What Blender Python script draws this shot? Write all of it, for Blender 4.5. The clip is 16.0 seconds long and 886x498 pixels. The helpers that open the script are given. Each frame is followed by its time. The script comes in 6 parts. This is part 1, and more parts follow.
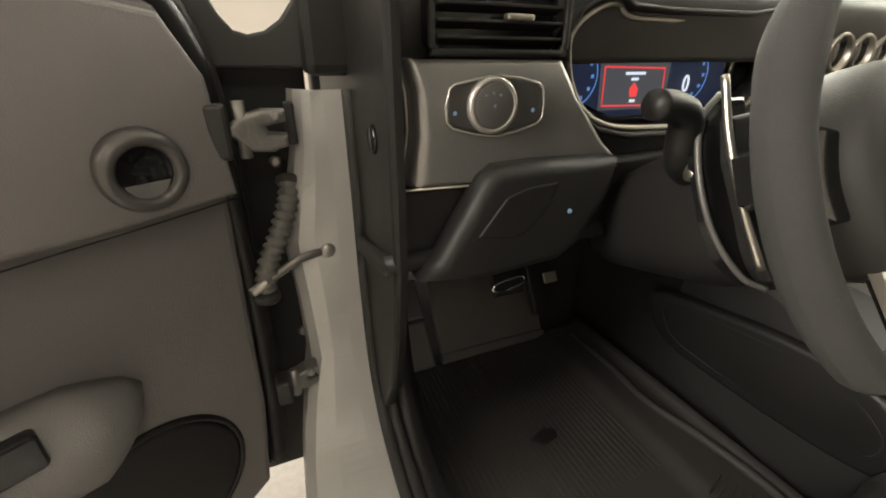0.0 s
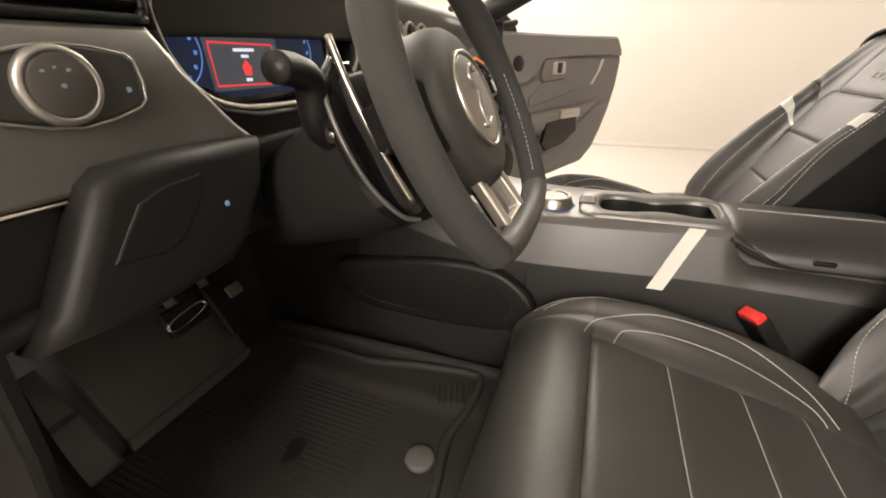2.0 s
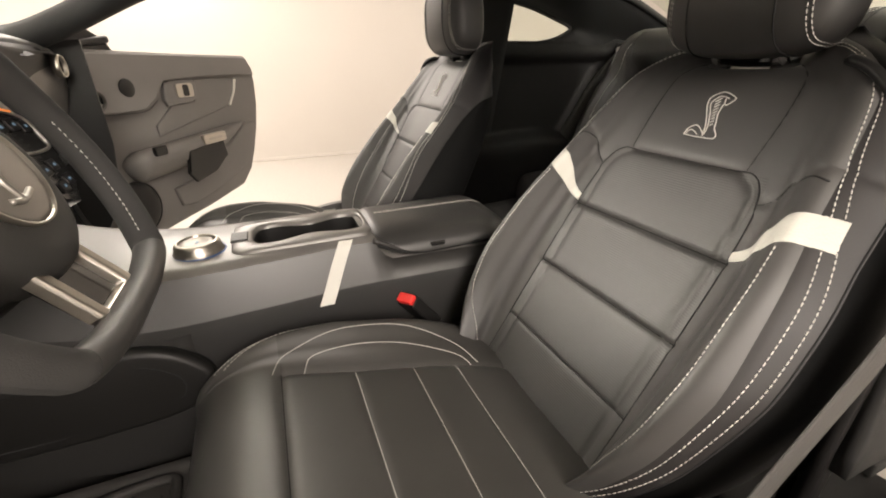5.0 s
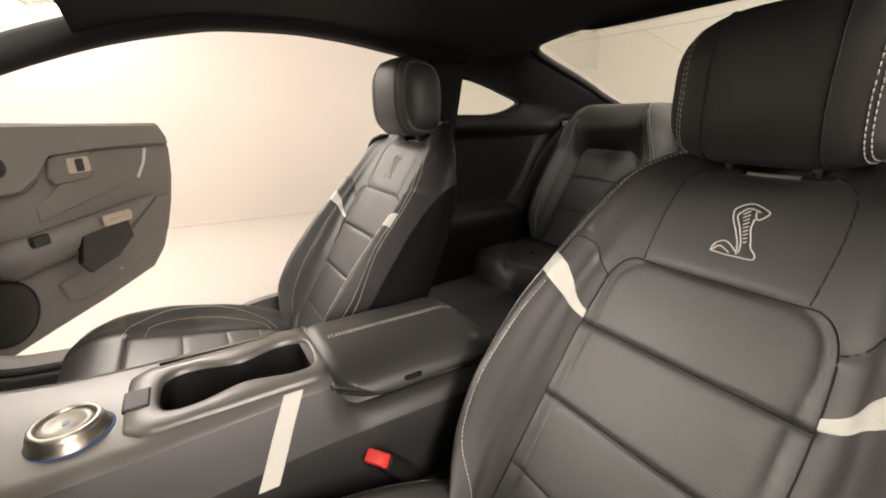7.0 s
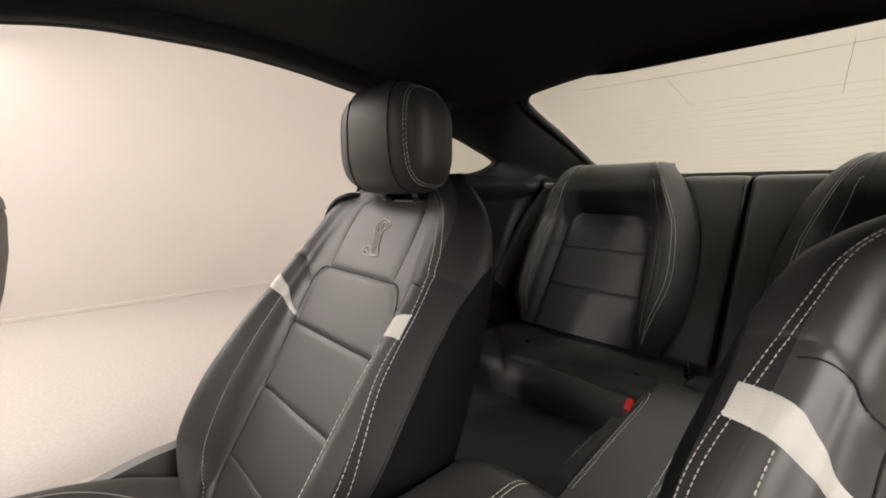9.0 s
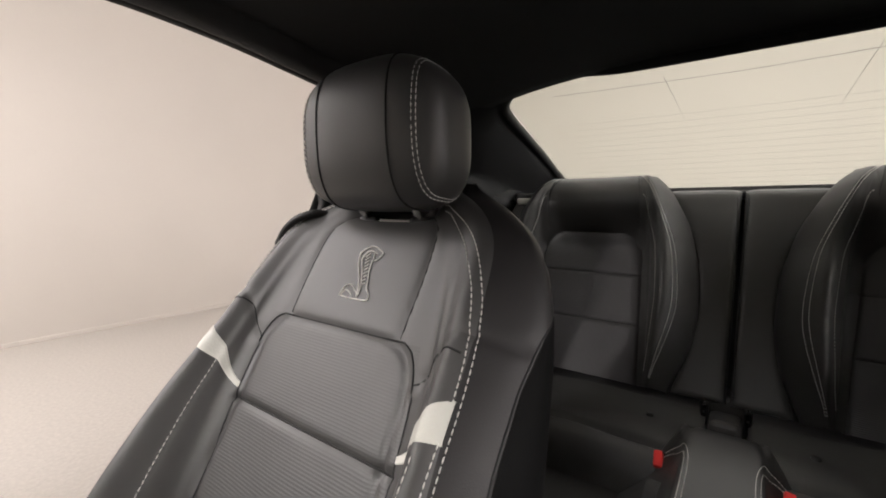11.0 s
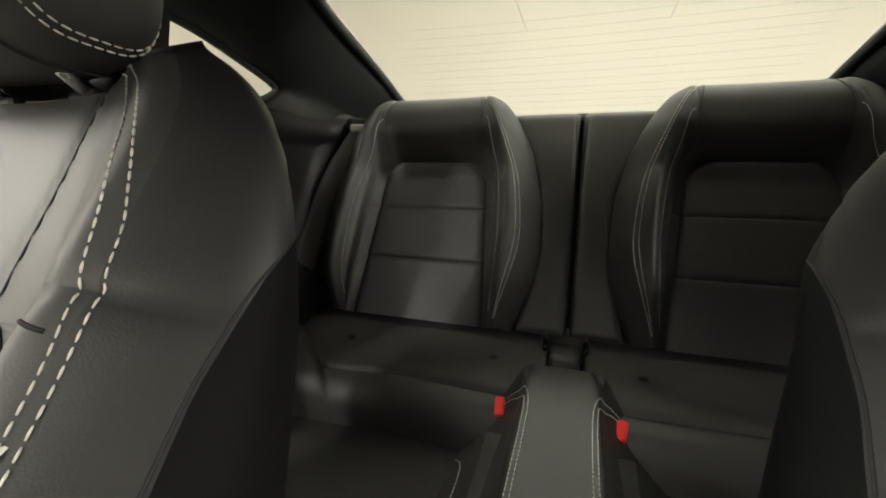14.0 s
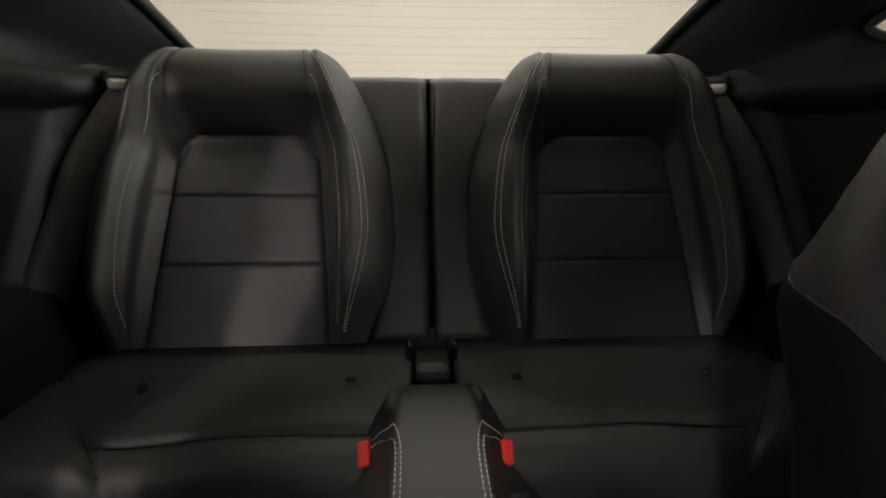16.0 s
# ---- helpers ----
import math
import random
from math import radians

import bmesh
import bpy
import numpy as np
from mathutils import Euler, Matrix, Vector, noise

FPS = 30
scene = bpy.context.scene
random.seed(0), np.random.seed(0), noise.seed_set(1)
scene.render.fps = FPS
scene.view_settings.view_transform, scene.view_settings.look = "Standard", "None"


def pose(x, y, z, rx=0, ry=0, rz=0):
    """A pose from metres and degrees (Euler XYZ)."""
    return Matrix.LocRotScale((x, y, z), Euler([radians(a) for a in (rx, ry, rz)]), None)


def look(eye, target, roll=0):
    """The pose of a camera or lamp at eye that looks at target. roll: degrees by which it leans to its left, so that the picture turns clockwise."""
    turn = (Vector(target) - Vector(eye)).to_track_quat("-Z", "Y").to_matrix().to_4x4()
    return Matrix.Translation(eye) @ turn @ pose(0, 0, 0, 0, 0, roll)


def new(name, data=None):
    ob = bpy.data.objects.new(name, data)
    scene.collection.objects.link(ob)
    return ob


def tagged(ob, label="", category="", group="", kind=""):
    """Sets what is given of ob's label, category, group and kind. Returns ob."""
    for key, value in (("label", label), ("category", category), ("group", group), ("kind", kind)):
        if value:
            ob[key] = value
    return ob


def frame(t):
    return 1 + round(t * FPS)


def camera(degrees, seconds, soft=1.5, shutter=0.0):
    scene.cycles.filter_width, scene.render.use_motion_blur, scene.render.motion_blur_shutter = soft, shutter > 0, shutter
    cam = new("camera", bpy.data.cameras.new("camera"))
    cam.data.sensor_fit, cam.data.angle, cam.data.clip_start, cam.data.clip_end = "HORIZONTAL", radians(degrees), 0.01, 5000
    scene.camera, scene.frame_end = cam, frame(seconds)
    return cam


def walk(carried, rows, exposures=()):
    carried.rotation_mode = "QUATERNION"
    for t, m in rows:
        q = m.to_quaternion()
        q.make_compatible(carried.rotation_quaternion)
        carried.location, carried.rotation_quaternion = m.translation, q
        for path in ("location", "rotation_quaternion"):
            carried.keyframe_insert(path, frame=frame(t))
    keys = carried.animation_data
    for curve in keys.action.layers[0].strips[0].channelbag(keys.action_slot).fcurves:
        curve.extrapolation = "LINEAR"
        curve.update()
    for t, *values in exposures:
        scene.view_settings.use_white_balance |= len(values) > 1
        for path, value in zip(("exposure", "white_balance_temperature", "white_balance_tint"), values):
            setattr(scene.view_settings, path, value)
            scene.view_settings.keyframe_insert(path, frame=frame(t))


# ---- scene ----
cam = camera(93.6, 16.0, 1.9)
PATH = [
    (0, (-0.863, 0.492, 0.91), (-0.15, 2.16, 0.068), 0.4),
    (0.5, (-0.844, 0.493, 0.905), (0.159, 2.002, 0.06), 0.4),
    (1, (-0.85, 0.495, 0.901), (0.441, 1.771, 0.061), -0.0),
    (1.5, (-0.849, 0.497, 0.897), (0.686, 1.462, 0.054), -0.3),
    (2, (-0.852, 0.508, 0.883), (0.847, 1.138, 0.038), -0.6),
    (2.5, (-0.858, 0.522, 0.87), (0.925, 0.823, 0.015), -0.7),
    (3, (-0.868, 0.522, 0.866), (0.936, 0.548, 0.004), -1.0),
    (3.5, (-0.89, 0.522, 0.866), (0.899, 0.31, -0.003), -0.9),
    (4, (-0.886, 0.507, 0.869), (0.868, 0.099, -0.002), -0.8),
    (4.5, (-0.852, 0.456, 0.89), (0.862, -0.105, 0.025), -0.9),
    (4.7, (-0.839, 0.444, 0.9), (0.862, -0.172, 0.047), -1.0),
    (6.8, (-0.666, 0.391, 0.952), (0.985, -0.576, 0.372), -0.2),
    (7, (-0.622, 0.409, 0.972), (1.005, -0.589, 0.374), -0.4),
    (7.5, (-0.506, 0.423, 0.958), (1.094, -0.651, 0.424), -0.3),
    (8, (-0.379, 0.416, 0.939), (1.18, -0.758, 0.504), -0.3),
    (8.5, (-0.304, 0.411, 0.92), (1.195, -0.86, 0.55), 0.3),
    (9, (-0.23, 0.361, 0.937), (1.203, -1.005, 0.657), 0.1),
    (9.2, (-0.187, 0.358, 0.949), (1.211, -1.047, 0.682), 0.1),
    (11.3, (-0.01, 0.297, 0.928), (1.145, -1.322, 0.721), -0.3),
    (11.5, (-0.02, 0.307, 0.922), (1.124, -1.319, 0.7), -0.5),
    (12, (-0.036, 0.302, 0.911), (1.07, -1.342, 0.641), -0.5),
    (12.5, (-0.033, 0.248, 0.896), (1.0, -1.435, 0.576), -0.5),
    (13, (-0.027, 0.193, 0.887), (0.896, -1.545, 0.525), -0.4),
    (13.5, (-0.026, 0.149, 0.878), (0.767, -1.645, 0.487), -0.4),
    (14, (-0.012, 0.104, 0.875), (0.611, -1.749, 0.452), -0.2),
    (14.5, (-0.003, 0.053, 0.871), (0.45, -1.845, 0.431), -0.1),
    (15, (0.008, 0.0, 0.892), (0.263, -1.923, 0.407), -0.0),
    (15.5, (0.014, -0.04, 0.886), (0.076, -1.968, 0.359), 0.1),
    (16, (0.019, -0.055, 0.882), (-0.089, -1.971, 0.321), 0.2),
]
walk(cam, [(t, look(eye, target, roll)) for t, eye, target, roll in PATH],
     [(0.0, 0.12, 6350, 5), (0.5, 0.12, 6450, 6), (1.0, 0.15, 6700, 11), (1.5, 0.18, 6650, 11), (2.5, 0.12, 6550, 11), (4.5, 0.1, 6500, 11), (7.0, 0.07, 6420, 12), (8.0, 0.04, 6380, 12), (9.0, -0.22, 6130, 13), (11.5, -0.14, 5900, 13), (12.5, 0.0, 5850, 13), (13.0, 0.06, 5900, 15), (13.5, 0.12, 6050, 10), (14.0, 0.16, 6200, 3), (14.5, 0.14, 6300, 1), (15.0, 0.12, 6200, 8), (15.5, 0.0, 6200, 9), (16.0, -0.2, 6100, 12)])

# ---- world and light ----
world = bpy.data.worlds.new("studio_surround")
scene.world = world
world.use_nodes = True
world.node_tree.nodes["Background"].inputs[0].default_value = (0.9, 0.86, 0.8, 1)
world.node_tree.nodes["Background"].inputs[1].default_value = 0.05


def area_light(name, place, target, w, h, power, colour=(1.0, 0.90, 0.80)):
    lamp = bpy.data.lights.new(name, "AREA")
    lamp.shape, lamp.size, lamp.size_y, lamp.energy, lamp.color = "RECTANGLE", w, h, power, colour
    ob = new(name, lamp)
    ob.matrix_world = look(place, target)
    return ob


# long ceiling softboxes of the photo studio
area_light("ceiling_softbox_light", (2.55, 0.8, 3.15), (0.4, 0.3, 0.8), 1.0, 5.0, 170)
area_light("corner_spot_light", (3.50, 4.80, 3.10), (0.30, -0.60, 0.60), 0.22, 0.6, 120)
area_light("ceiling_softbox_light", (-4.1, 0.1, 3.1), (-1.0, 0.3, 0.5), 1.4, 7.0, 720)
area_light("ceiling_softbox_light", (1.2, 3.4, 3.2), (0.5, 0.6, 0.8), 4.0, 2.0, 210)
area_light("ceiling_softbox_light", (-0.5, -2.9, 3.25), (-0.5, -2.89, 0), 4.4, 1.2, 66)


# ---- materials ----
def material(name, colour, rough=0.5, metal=0.0, grain=0.0, grain_scale=400.0, tone=0.25, tone_scale=9.0, kind="noise", coat=0.0, spec=0.5):
    """A surface with colour drift at two scales and a fine relief."""
    m = bpy.data.materials.new(name)
    m.use_nodes = True
    nt = m.node_tree
    b = nt.nodes["Principled BSDF"]
    b.inputs["Roughness"].default_value, b.inputs["Metallic"].default_value = rough, metal
    b.inputs["Coat Weight"].default_value, b.inputs["Specular IOR Level"].default_value = coat, spec
    co = nt.nodes.new("ShaderNodeTexCoord")
    n1, n2 = nt.nodes.new("ShaderNodeTexNoise"), nt.nodes.new("ShaderNodeTexNoise")
    n1.inputs["Scale"].default_value, n1.inputs["Detail"].default_value = tone_scale, 5
    n2.inputs["Scale"].default_value, n2.inputs["Detail"].default_value = grain_scale, 2
    mix = nt.nodes.new("ShaderNodeMix")
    mix.data_type = "RGBA"
    lo = [c * (1 - tone) for c in colour] + [1]
    hi = [min(1, c * (1 + tone)) for c in colour] + [1]
    mix.inputs[6].default_value, mix.inputs[7].default_value = lo, hi
    add = nt.nodes.new("ShaderNodeMath")
    add.operation = "MULTIPLY_ADD"
    add.inputs[1].default_value, add.inputs[2].default_value = 0.35, 0.0
    for n in (n1, n2):
        nt.links.new(co.outputs["Object"], n.inputs["Vector"])
    sub = nt.nodes.new("ShaderNodeMath")
    nt.links.new(n2.outputs["Fac"], add.inputs[0])
    nt.links.new(n1.outputs["Fac"], sub.inputs[0])
    nt.links.new(add.outputs[0], sub.inputs[1])
    sub.use_clamp = True
    off = nt.nodes.new("ShaderNodeMath")
    off.operation, off.inputs[1].default_value, off.use_clamp = "SUBTRACT", 0.17, True
    nt.links.new(sub.outputs[0], off.inputs[0])
    nt.links.new(off.outputs[0], mix.inputs["Factor"])
    nt.links.new(mix.outputs[2], b.inputs["Base Color"])
    rr = nt.nodes.new("ShaderNodeMapRange")
    rr.inputs[3].default_value, rr.inputs[4].default_value = max(0, rough - 0.09), min(1, rough + 0.09)
    nt.links.new(n1.outputs["Fac"], rr.inputs[0])
    nt.links.new(rr.outputs[0], b.inputs["Roughness"])
    if grain:
        bump = nt.nodes.new("ShaderNodeBump")
        bump.inputs["Strength"].default_value, bump.inputs["Distance"].default_value = grain, 0.001
        src = n2.outputs["Fac"]
        if kind == "cells":
            v = nt.nodes.new("ShaderNodeTexVoronoi")
            v.inputs["Scale"].default_value = grain_scale
            nt.links.new(co.outputs["Object"], v.inputs["Vector"])
            src = v.outputs["Distance"]
        elif kind == "ribs":
            w = nt.nodes.new("ShaderNodeTexWave")
            w.bands_direction = "Z"
            w.inputs["Scale"].default_value = grain_scale
            w.inputs["Distortion"].default_value = 0.1
            nt.links.new(co.outputs["Object"], w.inputs["Vector"])
            src = w.outputs["Fac"]
        nt.links.new(src, bump.inputs["Height"])
        nt.links.new(bump.outputs[0], b.inputs["Normal"])
    return m


def glow(name, colour, strength):
    m = bpy.data.materials.new(name)
    m.use_nodes = True
    b = m.node_tree.nodes["Principled BSDF"]
    b.inputs["Base Color"].default_value = (*[c * 0.3 for c in colour], 1)
    b.inputs["Emission Color"].default_value, b.inputs["Emission Strength"].default_value = (*colour, 1), strength
    return m


def glass(name, tint):
    m = bpy.data.materials.new(name)
    m.use_nodes = True
    b = m.node_tree.nodes["Principled BSDF"]
    b.inputs["Base Color"].default_value, b.inputs["Roughness"].default_value = (*tint, 1), 0.01
    b.inputs["Transmission Weight"].default_value, b.inputs["IOR"].default_value = 1.0, 1.02
    return m


LEATHER = material("black_leather", (0.038, 0.0365, 0.035), 0.50, grain=0.06, grain_scale=900, kind="cells", tone=0.3, spec=0.7)
# rear backs and hump: leather darkened for the dimmer rear of the cabin
LEATHER_R = material("shaded_black_rear_leather", (0.024, 0.023, 0.0215), 0.50, grain=0.05, grain_scale=900, kind="cells", tone=0.3, spec=0.45)
# same leather kept lighter, for the light on the cushion tops
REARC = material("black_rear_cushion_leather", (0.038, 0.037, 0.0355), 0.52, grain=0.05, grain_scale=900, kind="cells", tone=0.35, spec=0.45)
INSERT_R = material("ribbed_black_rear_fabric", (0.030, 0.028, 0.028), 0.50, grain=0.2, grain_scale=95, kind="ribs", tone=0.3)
# seat leather again, darkened to carry the shade on the seat sides
SIDE = material("shaded_black_side_leather", (0.019, 0.0175, 0.0175), 0.50, grain=0.1, grain_scale=800, kind="cells", tone=0.3, spec=0.38)
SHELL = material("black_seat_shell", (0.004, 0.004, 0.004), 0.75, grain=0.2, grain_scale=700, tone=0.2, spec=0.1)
INSERT = material("ribbed_black_fabric", (0.030, 0.0286, 0.027), 0.50, grain=0.12, grain_scale=105, kind="ribs", tone=0.3, spec=0.7)
PIPING = material("grey_piping", (0.46, 0.45, 0.42), 0.6, tone=0.1)
VENTRING = material("satin_black_vent", (0.10, 0.095, 0.09), 0.35, metal=0.3, tone=0.1)
BADGE = material("dark_satin_badge", (0.30, 0.28, 0.255), 0.42, metal=0.6, grain=0.1, grain_scale=500, tone=0.15)
SWITCH = material("dark_grey_switch_panel", (0.045, 0.042, 0.04), 0.4, grain=0.1, grain_scale=700, tone=0.15)
FIXING = material("grey_plastic", (0.13, 0.125, 0.12), 0.5, tone=0.15)
CUSHION = material("smooth_black_leather", (0.050, 0.048, 0.045), 0.40, grain=0.05, grain_scale=900, kind="cells", tone=0.35, spec=0.85)
STRIPE = material("pale_grey_leather", (0.56, 0.55, 0.50), 0.55, grain=0.2, grain_scale=420, kind="cells", tone=0.08)
THREAD = material("silver_thread", (0.62, 0.60, 0.56), 0.6, tone=0.1)
SEAM = material("dark_seam", (0.008, 0.008, 0.008), 0.8)
VINYL = material("black_grained_vinyl", (0.012, 0.0115, 0.011), 0.5, grain=0.15, grain_scale=900, kind="cells", tone=0.2, spec=0.32)
TRIMFACE = material("dark_brushed_trim", (0.25, 0.242, 0.232), 0.34, metal=0.75, grain=0.10, grain_scale=420, tone=0.22)
DOORTRIM = material("charcoal_door_trim", (0.15, 0.142, 0.135), 0.6, grain=0.35, grain_scale=650, kind="cells", tone=0.15)
PLASTIC = material("black_plastic", (0.011, 0.0105, 0.010), 0.45, grain=0.2, grain_scale=700, tone=0.2, spec=0.35)
GLOSSY = material("gloss_black_plastic", (0.01, 0.01, 0.01), 0.12, tone=0.1)
SUEDE = material("charcoal_suede", (0.035, 0.034, 0.033), 0.9, grain=0.5, grain_scale=900, tone=0.3, tone_scale=25)
CARPET = material("black_carpet", (0.024, 0.0235, 0.022), 0.95, grain=1.0, grain_scale=1200, tone=0.4)
MAT = material("black_rubber_mat", (0.027, 0.025, 0.023), 0.7, grain=0.5, grain_scale=500, tone=0.3)
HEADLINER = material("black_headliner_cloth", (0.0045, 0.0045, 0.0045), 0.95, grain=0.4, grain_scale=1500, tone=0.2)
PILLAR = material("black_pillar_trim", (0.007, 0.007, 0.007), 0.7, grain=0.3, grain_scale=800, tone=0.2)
RUBBER = material("black_rubber_seal", (0.025, 0.024, 0.023), 0.6, tone=0.2)
PAINT = material("grey_car_paint", (0.50, 0.495, 0.475), 0.46, metal=0.15, grain=0.06, grain_scale=240, tone=0.10, tone_scale=14, coat=0.1)
STEEL = material("dull_cast_steel", (0.42, 0.40, 0.37), 0.4, metal=0.8, grain=0.3, grain_scale=300, tone=0.3)
SATIN = material("satin_aluminium", (0.52, 0.49, 0.44), 0.36, metal=1.0, tone=0.08)
CHROME = material("chrome", (0.8, 0.79, 0.77), 0.1, metal=1.0, tone=0.03)
RED = material("red_plastic", (0.75, 0.035, 0.03), 0.4, tone=0.08)
WALL = material("cream_studio_paint", (0.62, 0.585, 0.54), 0.8, grain=0.15, grain_scale=90, tone=0.04, tone_scale=1.5)
FLOOR = material("speckled_grey_floor", (0.42, 0.395, 0.36), 0.6, grain=0.1, grain_scale=130, tone=0.2, tone_scale=60)
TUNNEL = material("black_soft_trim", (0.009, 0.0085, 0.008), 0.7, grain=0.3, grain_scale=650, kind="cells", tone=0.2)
CONTOP = material("grey_satin_console_top", (0.135, 0.128, 0.120), 0.34, metal=0.2, grain=0.08, grain_scale=600, tone=0.12)
BELT = material("grey_belt_webbing", (0.055, 0.053, 0.050), 0.6, grain=0.4, grain_scale=900, tone=0.2)
# rear side plastic, its colour lowered for the shadow beside the rear seats
QTRIM = material("shaded_black_side_moulding", (0.0065, 0.006, 0.006), 0.55, grain=0.25, grain_scale=700, tone=0.25, spec=0.28)
# footwell block, lighter than the mat
FOOT = material("dark_grey_footwell_plastic", (0.085, 0.081, 0.076), 0.6, grain=0.4, grain_scale=500, tone=0.3)
HINGE = material("dark_cast_hinge_steel", (0.26, 0.25, 0.235), 0.42, metal=0.7, grain=0.4, grain_scale=260, tone=0.4, tone_scale=40)
BOLSTER = material("matte_black_bolster_leather", (0.046, 0.044, 0.041), 0.56, grain=0.08, grain_scale=800, kind="cells", tone=0.3, spec=0.55)
CONSIDE = material("soft_black_console_leather", (0.026, 0.025, 0.0235), 0.40, grain=0.08, grain_scale=800, kind="cells", tone=0.3, spec=0.6)
# dash vinyl with a lighter base, for the windscreen's reflection on it
DASHTOP = material("lightened_grained_dash_top", (0.035, 0.034, 0.032), 0.48, grain=0.2, grain_scale=800, kind="cells", tone=0.2)
DRUM = material("soft_grey_black_vinyl", (0.040, 0.039, 0.037), 0.62, grain=0.2, grain_scale=900, kind="cells", tone=0.2)
CEIL = material("white_ceiling_paint", (0.8, 0.78, 0.74), 0.8, tone=0.04)
SCREEN = glow("dark_display", (0.006, 0.011, 0.030), 1.0)
SCREEN_GREY = glow("grey_display", (0.055, 0.056, 0.066), 1.0)
BLUE = glow("blue_gauge_light", (0.12, 0.25, 0.6), 0.8)
DIALGLOW = glow("faint_blue_dial_light", (0.04, 0.09, 0.22), 0.6)
REDLIGHT = glow("red_display_light", (0.8, 0.05, 0.05), 1.0)
WHITELIGHT = glow("white_display_light", (0.7, 0.75, 0.85), 1.0)
ICON = glow("pale_blue_backlit_icon", (0.10, 0.15, 0.20), 1.0)
AMBER = glow("amber_glow", (0.75, 0.22, 0.05), 1.0)
DIMICON = glow("dim_white_icon", (0.12, 0.13, 0.14), 1.0)
GLASS = glass("clear_car_glass", (0.88, 0.93, 0.87))
LENS = material("gauge_glass", (0.01, 0.01, 0.012), 0.08)


# ---- mesh helpers ----
def obj(name, verts, faces, mat, parent=None, label="", smooth=True):
    me = bpy.data.meshes.new(name)
    me.from_pydata([tuple(map(float, v)) for v in verts], [], [tuple(map(int, f)) for f in faces])
    me.materials.append(mat)
    if smooth:
        me.polygons.foreach_set("use_smooth", [True] * len(me.polygons))
    me.update()
    ob = new(name, me)
    if parent is not None:
        ob.parent = parent
    return tagged(ob, label)


def part(name, bm, mat, parent=None, label="", smooth=False):
    me = bpy.data.meshes.new(name)
    bm.normal_update()
    bm.to_mesh(me)
    bm.free()
    me.materials.append(mat)
    if smooth:
        me.polygons.foreach_set("use_smooth", [True] * len(me.polygons))
    ob = new(name, me)
    if parent is not None:
        ob.parent = parent
    return tagged(ob, label)


def thing(name, label, category, group="", kind=""):
    return tagged(new(name), label, category, group, kind)


def catmull(ctrl, n, closed=False):
    """A smooth curve through the control points, n steps a piece."""
    c = np.asarray(ctrl, float)
    k = len(c)
    out = []
    for i in range(k if closed else k - 1):
        p0 = c[(i - 1) % k] if closed or i else 2 * c[0] - c[1]
        p1, p2 = c[i], c[(i + 1) % k]
        p3 = c[(i + 2) % k] if closed or i + 2 < k else 2 * c[-1] - c[-2]
        for t in np.linspace(0, 1, n, endpoint=False):
            out.append(0.5 * (2 * p1 + (p2 - p0) * t + (2 * p0 - 5 * p1 + 4 * p2 - p3) * t * t + (3 * p1 - p0 - 3 * p2 + p3) * t ** 3))
    if not closed:
        out.append(c[-1])
    return np.array(out)


def grid_faces(nu, nv, wrap=False):
    return [(i * nv + j, i * nv + (j + 1) % nv, (i + 1) * nv + (j + 1) % nv, (i + 1) * nv + j) for i in range(nu - 1) for j in range(nv if wrap else nv - 1)]


def sheet(name, pts, mat, parent=None, label="", thick=0.0, smooth=True):
    """A surface through a grid of points (rows, columns, 3), given thickness on its back side."""
    p = np.asarray(pts, float)
    nu, nv = p.shape[:2]
    faces = grid_faces(nu, nv)
    v = p.reshape(-1, 3)
    if thick:
        du, dv = np.gradient(p, axis=0), np.gradient(p, axis=1)
        n = np.cross(dv, du)
        n /= np.linalg.norm(n, axis=2, keepdims=True) + 1e-12
        v = np.concatenate([v, (p - n * thick).reshape(-1, 3)])
        k = nu * nv
        faces = faces + [tuple(k + q for q in reversed(f)) for f in faces]
        rim = [i * nv for i in range(nu)] + [(nu - 1) * nv + j for j in range(1, nv)] + [i * nv + nv - 1 for i in range(nu - 2, -1, -1)] + list(range(nv - 2, 0, -1))
        faces += [(a, b, k + b, k + a) for a, b in zip(rim, rim[1:] + rim[:1])]
    return obj(name, v, faces, mat, parent, label, smooth)


def frames_along(pts):
    p = np.asarray(pts, float)
    t = np.gradient(p, axis=0)
    t /= np.linalg.norm(t, axis=1, keepdims=True) + 1e-12
    ref = np.array([0, 0, 1.0]) if abs(t[0][2]) < 0.9 else np.array([1.0, 0, 0])
    a = np.cross(t[0], ref)
    rows = []
    for k in range(len(p)):
        a = a - t[k] * np.dot(a, t[k])
        a /= np.linalg.norm(a) + 1e-12
        rows.append((a, np.cross(t[k], a)))
    return p, t, rows


def tube_data(pts, r, seg=6, closed=False, base=0):
    p, t, rows = frames_along(pts)
    ang = np.linspace(0, 2 * np.pi, seg, endpoint=False)
    rad = np.broadcast_to(np.asarray(r, float), (len(p),))
    v = [p[k] + rad[k] * (np.cos(w) * rows[k][0] + np.sin(w) * rows[k][1]) for k in range(len(p)) for w in ang]
    f = [(base + i * seg + j, base + i * seg + (j + 1) % seg, base + (i + 1) * seg + (j + 1) % seg, base + (i + 1) * seg + j) for i in range(len(p) - 1) for j in range(seg)]
    if closed:
        i, n = len(p) - 1, 0
        f += [(base + i * seg + j, base + i * seg + (j + 1) % seg, base + (j + 1) % seg, base + j) for j in range(seg)]
    else:
        f += [tuple(base + j for j in reversed(range(seg))), tuple(base + (len(p) - 1) * seg + j for j in range(seg))]
    return v, f


